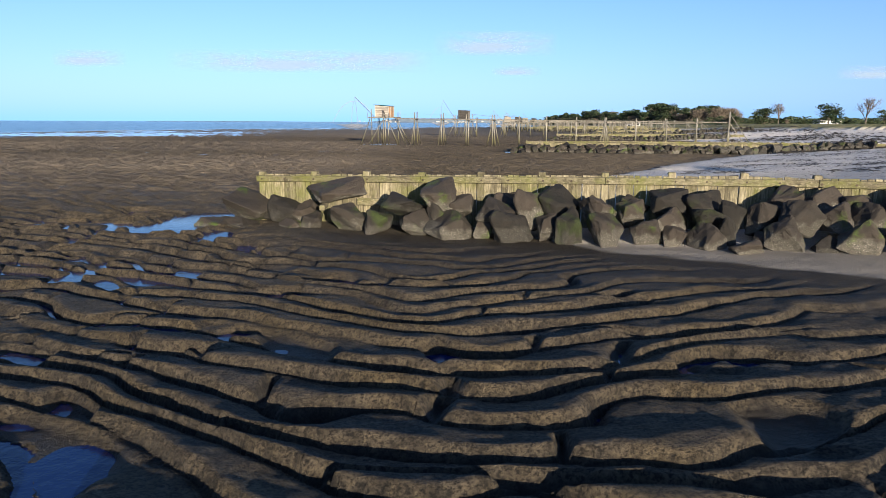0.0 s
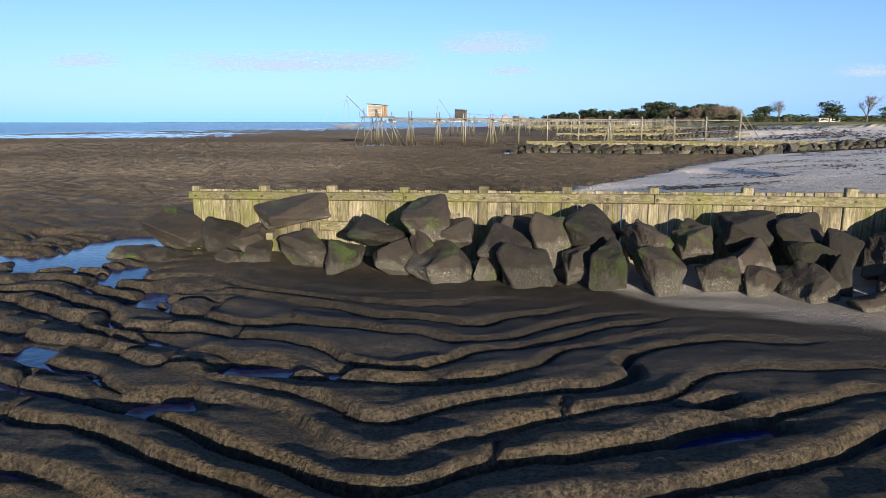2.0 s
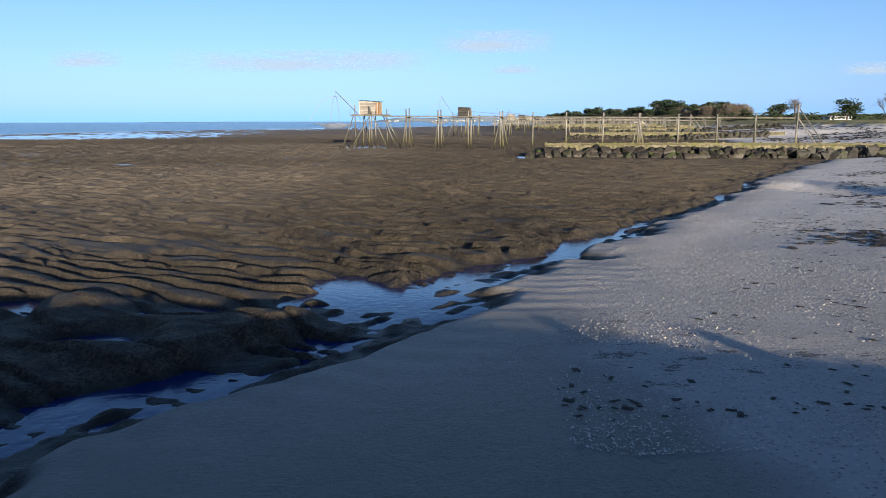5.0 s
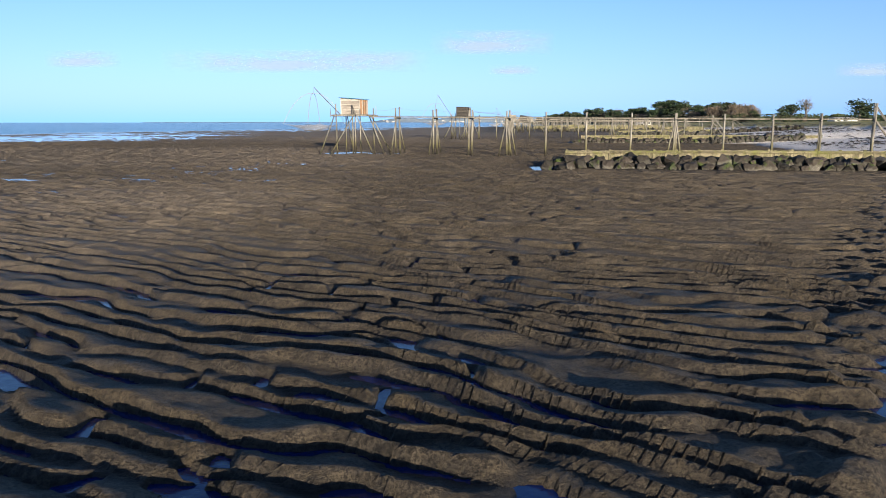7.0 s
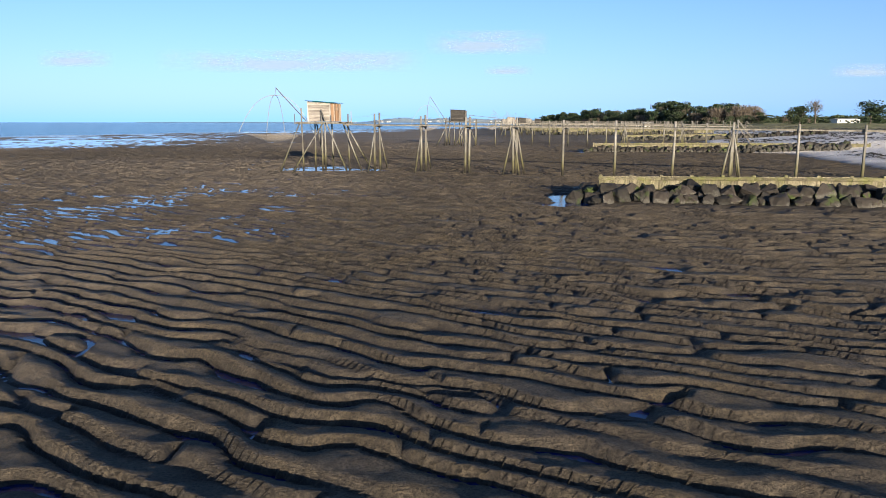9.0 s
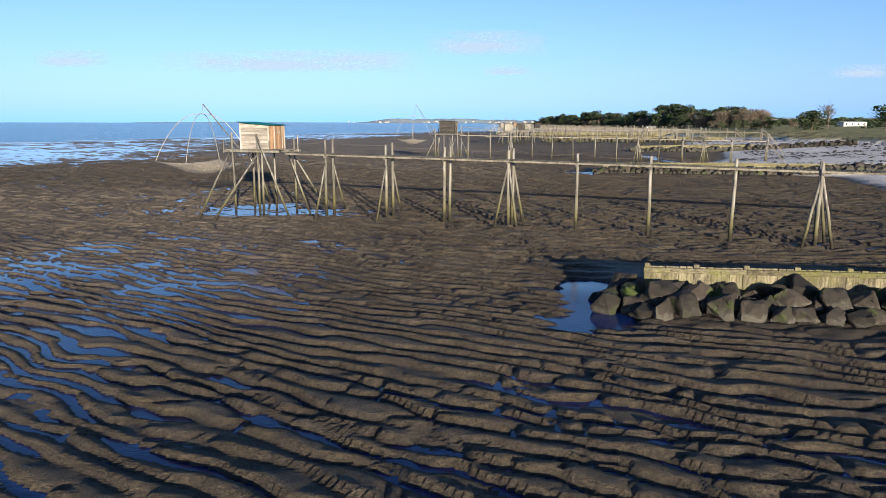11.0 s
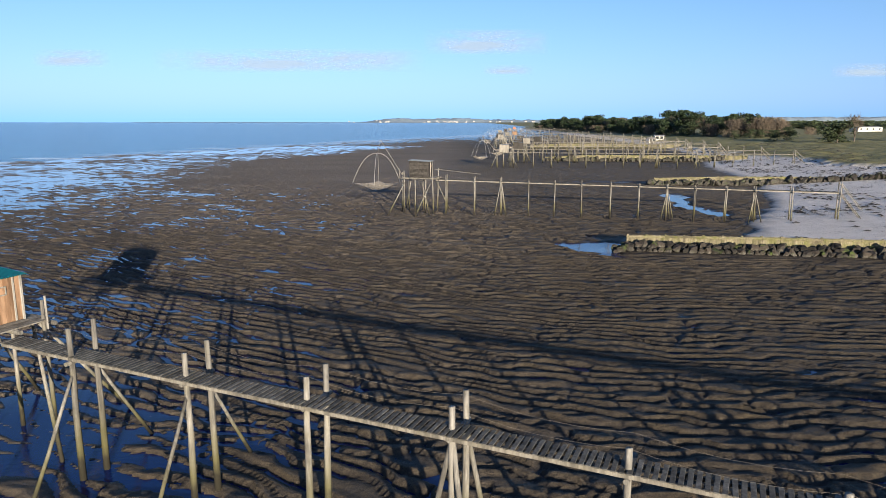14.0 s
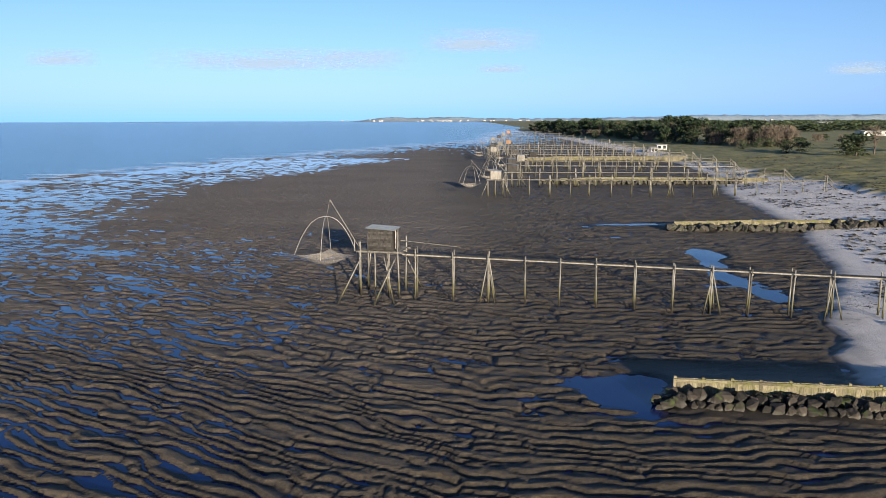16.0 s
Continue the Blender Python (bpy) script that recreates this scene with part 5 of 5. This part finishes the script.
def chips(name, places, flat, material, label, category):
    """Small bent chips or tufts as one mesh."""
    x, y, z, s, r = places
    n = len(x)
    a = r.uniform(0, 6.28, n)
    tilt = 0.5 if flat > 0.3 else 0.1
    u = np.stack([np.cos(a), np.sin(a), r.uniform(-tilt, tilt, n)], 1) * s[:, None]
    w = np.stack([-np.sin(a), np.cos(a), r.uniform(-tilt, tilt, n)], 1) * (s * r.uniform(0.4, 0.8, n))[:, None]
    c = np.stack([x, y, z + s * flat], 1)
    top = c + np.array([0, 0, 1.0]) * (s * flat * 1.3)[:, None]
    co = np.stack([c - u - w * 0.5, c + u * 0.9 - w, c + u + w * 0.8, c - u * 0.7 + w, top], 1).reshape(-1, 3)
    k = np.arange(n)[:, None] * 5
    tri = np.concatenate([k + np.array(t)[None] for t in ((0, 1, 4), (1, 2, 4), (2, 3, 4), (3, 0, 4))], 0)
    me = bpy.data.meshes.new(name)
    me.from_pydata(co.tolist(), [], tri.tolist())
    me.materials.append(material)
    return tagged(new(name, me), label, category, kind="stuff")


chips("shells", spread(34000, 51, 18.0, 46, 0.3, 12, 2.2, 0.008), 0.35, M_SHELL, "bleached shell fragments strewn over the sand", "shells")
chips("seaweed", spread(4500, 61, 18.5, 60, 2.5, 32, 2.6, 0.032), 0.12, M_WRACK, "dark dried seaweed scattered on the sand", "seaweed")
chips("seaweed", spread(3800, 81, 25, 66, 3.5, 27, 2.2, 0.09, 0.45), 0.1, M_WRACK, "dark clumps of wrack lying on the sand", "seaweed")
chips("seaweed", spread(4200, 71, 60, 290, 3.0, 34, 5.0, 0.26), 0.2, M_WRACK, "dark bands of seaweed along the beach", "seaweed")


# ---- trees, houses and the far shore ----
def leaf_material(name, dark, light):
    m, n, l, b = mat(name, 0.7, spec=0.2)
    isl = n.new("ShaderNodeNewGeometry").outputs["Random Per Island"]
    l.new(ramp(n, l, isl, [(0.0, dark), (1.0, light)]), b.inputs["Base Color"])
    return m


M_PINE = leaf_material("pine_foliage", (0.012, 0.024, 0.014), (0.046, 0.066, 0.032))
M_OAK = leaf_material("holm_oak_foliage", (0.018, 0.03, 0.017), (0.062, 0.08, 0.04))
M_BARE = leaf_material("bare_twigs", (0.075, 0.062, 0.05), (0.16, 0.13, 0.10))
M_BARK = plain("bark", (0.085, 0.07, 0.058), 0.9, 0.0, 0.35)


def crown_mesh(rs, h, w, lobes, leaves, size, base, taper=0.0, flat=1.0, thin=1.0, blow=0.0):
    """Small leaf clumps scattered in uneven lobes."""
    bm = bmesh.new()
    blobs = []
    for i in range(lobes):
        k = rs.uniform(base, 0.88)
        a, r = rs.uniform(0, math.tau), rs.uniform(0.05, 0.36) * w * (1 - taper * k)
        blobs.append((Vector((r * math.cos(a) + blow * w * k * k, r * math.sin(a), h * k)), w * rs.uniform(0.10, 0.24) * (1 - 0.7 * taper * k), h * rs.uniform(0.06, 0.14) * flat))
    for i in range(leaves):
        c, rw, rh = rs.choice(blobs)
        d = Vector((rs.gauss(0, 1), rs.gauss(0, 1), rs.gauss(0, 1))).normalized() * rs.uniform(0.5, 1.2)
        p = c + Vector((d.x * rw, d.y * rw, d.z * rh))
        q = Euler((rs.uniform(-1, 1), rs.uniform(-1, 1), rs.uniform(0, 6.3))).to_matrix()
        if thin < 0.5:
            q = Vector((d.x * 0.5, d.y * 0.5, 1.0)).to_track_quat("X", "Z").to_matrix()
        s = size * rs.uniform(0.5, 1.5)
        vs = [bm.verts.new(p + q @ Vector(k) * s) for k in ((-0.5, -0.3 * thin, 0), (0.5, -0.35 * thin, 0.1), (0.35, 0.4 * thin, 0), (-0.4, 0.35 * thin, -0.1))]
        bm.faces.new(vs)
    return bm


def fork(bm, rs, p, d, ln, r, level):
    """A branch that forks into thinner ones down to twigs."""
    q = p + d * ln
    pole(bm, p, q, r, r * 0.6, 5 if level > 2 else 3)
    if level:
        for i in range(4 if level > 1 else 5):
            nd = (d + Vector((rs.gauss(0, 0.45), rs.gauss(0, 0.45), rs.gauss(0.12, 0.25)))).normalized()
            fork(bm, rs, p + d * ln * rs.uniform(0.5, 1.0), nd, ln * rs.uniform(0.5, 0.85), r * 0.5, level - 1)


def tree(kind, seed, h, w):
    rs = random.Random(seed)
    t = empty("tree", Matrix())
    bm = bmesh.new()
    bare = kind in ("bare", "scrub")
    pole(bm, (0, 0, -0.3), (w * 0.03, 0, h * 0.55), h * 0.024, h * 0.012, 8, h * 0.008)
    for i in range({"bare": 0, "scrub": 20}.get(kind, 7)):
        a = rs.uniform(0, math.tau)
        z = h * rs.uniform(0.12 if bare else 0.25, 0.5)
        e = (w * 0.36 * math.cos(a), w * 0.36 * math.sin(a), min(h * 0.9, z + h * rs.uniform(0.2, 0.45)))
        pole(bm, (w * 0.02, 0, z), e, h * 0.011, h * 0.004, 5, h * 0.01)
        if bare:
            for j in range(6):
                b = (e[0] + rs.uniform(-0.15, 0.15) * w, e[1] + rs.uniform(-0.15, 0.15) * w, e[2] + h * rs.uniform(-0.05, 0.16))
                pole(bm, tuple(u + (v - u) * 0.6 for u, v in zip((w * 0.02, 0, z), e)), b, h * 0.006, h * 0.002, 4)
    part("trunk", bm, M_BARK, t)
    if kind == "pine":
        part("crown", crown_mesh(rs, h, w, 24, 1100, h * 0.06, 0.3, 0.35, 0.7, 1.0, 0.12), M_PINE, t)
    elif kind == "cypress":
        part("crown", crown_mesh(rs, h, w, 30, 1300, h * 0.06, 0.08, 0.55, 0.9, 0.8, 0.1), M_PINE, t)
    elif kind == "oak":
        part("crown", crown_mesh(rs, h, w, 26, 1100, h * 0.06, 0.06, 0.3), M_OAK, t)
    elif kind == "scrub":
        part("crown", crown_mesh(rs, h, w, 28, 1500, h * 0.085, 0.1, 0.2, 1.0, 0.12), M_BARE, t, "bare brown twigs")
    else:
        bm = bmesh.new()
        for i in range(5):
            fork(bm, rs, Vector((0, 0, h * rs.uniform(0.14, 0.3))), Vector((rs.gauss(0, 0.35), rs.gauss(0, 0.35), 1)).normalized(), h * 0.26, h * 0.012, 4)
        part("crown", bm, M_BARE, t, "bare grey-brown forked branches")
    tagged(t, {"pine": "dark green wind-shaped pine behind the dune", "cypress": "dark cone-shaped cypress standing on the dune grass", "oak": "dense dark green evergreen tree behind the dune",
               "bare": "tall leafless brown tree behind the dune", "scrub": "leafless brown thicket at the wood's edge"}[kind], "tree", "trees behind the shore")
    return t


def place_tree(src, x, y, s, turn, tall=1.0):
    c = copy_thing(src, pose(x, y, floor_at(x, y) - 0.1, 0, 0, turn))
    c.scale = (s, s, s * tall)
    return c


tr = random.Random(21)
stock = [tree("pine", 31, 12, 11), tree("pine", 32, 13, 13), tree("oak", 33, 10, 12), tree("oak", 34, 11, 14), tree("bare", 35, 13, 10), tree("oak", 36, 7, 12), tree("cypress", 37, 9.5, 12), tree("scrub", 38, 8, 10)]
for i, ob in enumerate(stock):
    x, y = ((131, 364), (126, 378), (126, 280), (136, 372), (133, 283), (122, 303), (157, 290), (139, 350))[i]
    ob.matrix_basis = pose(x, y, floor_at(x, y) - 0.1, 0, 0, 40 * i)
    ob.scale = (0.75, 0.75, 0.7)
stock[6].scale = (1.45, 1.45, 0.95)
stock[2].scale = (1.15, 1.15, 0.75)
stock[4].scale = (0.8, 0.8, 0.8)
place_tree(stock[5], 124, 281, 0.75, 80)
place_tree(stock[4], 173, 291, 1.05, 10)
place_tree(stock[5], 182, 293, 0.95, 150)
place_tree(stock[2], 190, 297, 0.8, 150)
place_tree(stock[5], 118, 304, 0.6, 60)
for i in range(9):
    place_tree(stock[7], 126 + i * 2.3 + tr.uniform(-2, 2), 346 + tr.uniform(0, 12), tr.uniform(0.75, 1.05), tr.uniform(0, 360))
for i in range(6):
    place_tree(stock[5], 120 + i * 4 + tr.uniform(-2, 2), 337 + tr.uniform(0, 6), tr.uniform(0.35, 0.55), tr.uniform(0, 360))
for i in range(10):
    place_tree(stock[tr.choice((5, 7, 5))], 150 + i * 7 + tr.uniform(-3, 3), 372 + i * 6 + tr.uniform(-5, 5), tr.uniform(0.3, 0.5), tr.uniform(0, 360))
# the wood's edge runs towards the far point
EDGE_Y = [345, 362, 392, 440, 520, 628, 726, 900]
EDGE_X = [138, 127, 115, 112, 109, 106, 108, 112]
for row in range(4):
    y = 362.0 + 6 * row
    while y < 870:
        x = float(np.interp(y, EDGE_Y, EDGE_X)) + row * 9 + tr.uniform(-4, 4)
        pick = tr.choice((5, 5, 2, 3, 0, 7)) if row == 0 else tr.choice((0, 1, 0, 1, 2, 3, 6, 4 if row == 1 else 0))
        place_tree(stock[pick], x, y, (tr.uniform(0.55, 0.85) if row == 0 else tr.uniform(0.8, 1.15)) * (0.85 + 0.15 * (y < 430)), tr.uniform(0, 360), tr.uniform(0.75, 1.05))
        y += tr.uniform(6, 10) * (1 + 0.3 * (row > 1))

M_RENDERWALL = plain("white_render", (0.45, 0.445, 0.43), 0.8, 0.0, 0.06, 1.0)
M_SLATE = plain("grey_roofing", (0.24, 0.23, 0.23), 0.7, 0.0, 0.2, 2.0)


def house(x, y, length, depth, h, roof_h, ang, label):
    z = floor_at(x, y)
    hs = tagged(empty("house", pose(x, y, z, 0, 0, ang)), label, "house", "houses behind the dune")
    bm = bmesh.new()
    box(bm, pose(0, 0, h / 2 - 0.2), length, depth, h + 0.4, 0.05)
    part("wall", bm, M_RENDERWALL, hs)
    bm = bmesh.new()
    a = [bm.verts.new((sx * (length / 2 + 0.3), sy * (depth / 2 + 0.4), h)) for sx in (-1, 1) for sy in (-1, 1)]
    r = [bm.verts.new((sx * (length / 2 + 0.3), 0, h + roof_h)) for sx in (-1, 1)]
    bm.faces.new((a[0], a[2], r[1], r[0]))
    bm.faces.new((a[1], r[0], r[1], a[3]))
    bm.faces.new((a[0], r[0], a[1]))
    bm.faces.new((a[2], a[3], r[1]))
    bm.faces.new((a[0], a[1], a[3], a[2]))
    bmesh.ops.recalc_face_normals(bm, faces=bm.faces[:])
    part("roof", bm, M_SLATE, hs)
    n = max(2, int(length / 4))
    for i in range(n):
        bm = bmesh.new()
        box(bm, pose(-length / 2 + length * (i + 0.5) / n, -depth / 2 - 0.02, h * 0.55), 1.2, 0.06, 1.1, 0.01)
        part("window", bm, M_GLASS, hs)
    return hs


house(275, 510, 17, 8, 2.6, 0.6, 8, "long low white building with a shallow grey roof")
house(503, 970, 22, 12, 5.5, 1.4, 8, "white single-storey house behind the grass")
# two white vans at the wood's edge, stood in for by tiny houses
house(89, 348, 3.0, 2.4, 1.5, 0.5, 20, "small white van at the edge of the wood, built as a house")
house(93, 350, 3.6, 2.4, 1.7, 0.4, -10, "white van at the edge of the wood, shaped as a small shed")


def hills(x, y):
    top = 20 + 10 * vnoise(x / 420, y * 0 + 1.5, 61) + 4 * vnoise(x / 90, y * 0 + 2.5, 62) + 2.0 * vnoise(x / 23, y * 0 + 0.5, 63)
    top = top * (0.10 + 0.9 * sstep(-560, -300, x)) + 16 * sstep(300, 2200, x)
    return (-2 + (top + 2) * sstep(4180, 4320, y) + 6 * vnoise(x / 31, y / 17, 64) * sstep(4180, 4300, y) * sstep(-560, -300, x),)


def hazed_land_material():
    m, n, l, b = mat("hazed_wooded_land", 0.9, spec=0.1)
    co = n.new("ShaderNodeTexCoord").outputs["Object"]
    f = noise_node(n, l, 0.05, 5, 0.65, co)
    # air haze of the distance painted in as pale blue-grey
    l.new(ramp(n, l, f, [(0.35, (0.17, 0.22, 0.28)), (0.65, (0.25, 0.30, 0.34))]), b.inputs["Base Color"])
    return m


tagged(sheet("backdrop_hills", steps((-1900, 4400, 16, 16)), steps((4150, 4400, 25, 25)), hills, hazed_land_material()), "low wooded hills of the far shore, distance haze in their blue colour", "hills", kind="structure")
M_FARHOUSE = plain("far_white_walls", (0.3, 0.3, 0.3), 0.8, 0.0, 0.05, 0.05)
bm = bmesh.new()
hr = random.Random(8)
for cx, spread, count in ((-420, 150, 9), (-90, 30, 3), (60, 110, 18), (420, 260, 8), (1300, 700, 12)):
    for i in range(count):
        box(bm, pose(cx + hr.gauss(0, 0.5) * spread, 4140 + hr.uniform(-20, 10), 3 + abs(hr.gauss(0, 0.6)) * 6, 0, 0, hr.uniform(-30, 30)), hr.uniform(7, 16), 9, hr.uniform(4, 7))
tagged(part("far_houses", bm, M_FARHOUSE), "tiny white houses along the far shore", "houses", kind="stuff")

# low woods and hedges inland
def hedge_pieces():
    src = []
    for seed in (71, 72, 73):
        me = bpy.data.meshes.new("hedge_clump")
        bm = crown_mesh(random.Random(seed), 8, 16, 18, 260, 1.1, 0.05)
        bm.to_mesh(me)
        bm.free()
        me.materials.append(M_OAK)
        src.append(me)
    out = []
    r = random.Random(17)
    for i in range(380):
        y = 640 + 2200 * r.random() ** 1.3
        x = r.uniform(0.2, 0.8) * y
        out.append((r.choice(src), pose(x, y, floor_at(x, y) - 0.5, 0, 0, r.uniform(-25, 25)) @ Matrix.Diagonal((2.6, 1.5, r.uniform(0.7, 1.1), 1))))
    return out


joined("far_woods", hedge_pieces(), "far dark green woods and hedges inland", "woods")


# ---- thin clouds, far off ----
def cloud_material():
    m = bpy.data.materials.new("thin_cloud")
    m.use_nodes = True
    n, l = m.node_tree.nodes, m.node_tree.links
    b = n["Principled BSDF"]
    co = n.new("ShaderNodeTexCoord").outputs["Object"]
    f = noise_node(n, l, 0.0035, 6, 0.62, co, stretch=(0.7, 1, 2.6))
    gen = n.new("ShaderNodeTexCoord").outputs["Generated"]
    sep = n.new("ShaderNodeSeparateXYZ")
    l.new(gen, sep.inputs[0])
    def hump(s):
        return maths(n, l, "MULTIPLY", maths(n, l, "MULTIPLY", s, maths(n, l, "SUBTRACT", 1.0, s)), 4.0)
    edge = maths(n, l, "MULTIPLY", hump(sep.outputs["X"]), hump(sep.outputs["Z"]))
    k = maths(n, l, "MULTIPLY", ramp(n, l, f, [(0.34, (0, 0, 0)), (0.62, (1, 1, 1))]), edge)
    b.inputs["Base Color"].default_value = (0.14, 0.195, 0.29, 1)
    b.inputs["Roughness"].default_value = 1.0
    l.new(maths(n, l, "MINIMUM", maths(n, l, "MULTIPLY", k, 1.3), 0.85), b.inputs["Alpha"])
    return m


M_CLOUD = cloud_material()
for cx, cz, w, h in ((-980, 385, 1750, 150), (270, 500, 800, 160), (410, 330, 330, 60), (2700, 330, 500, 90), (-2350, 400, 500, 110)):
    bm = bmesh.new()
    bmesh.ops.create_grid(bm, x_segments=2, y_segments=2, size=0.5, matrix=Matrix.Diagonal((w, 1, h, 1)) @ pose(0, 0, 0, 90, 0, 0))
    c = part("backdrop_cloud", bm, M_CLOUD)
    c.matrix_basis = pose(cx, 4500, cz)
    c.visible_shadow = False
    tagged(c, "thin wispy lilac-grey cloud low over the horizon", "cloud", kind="structure")
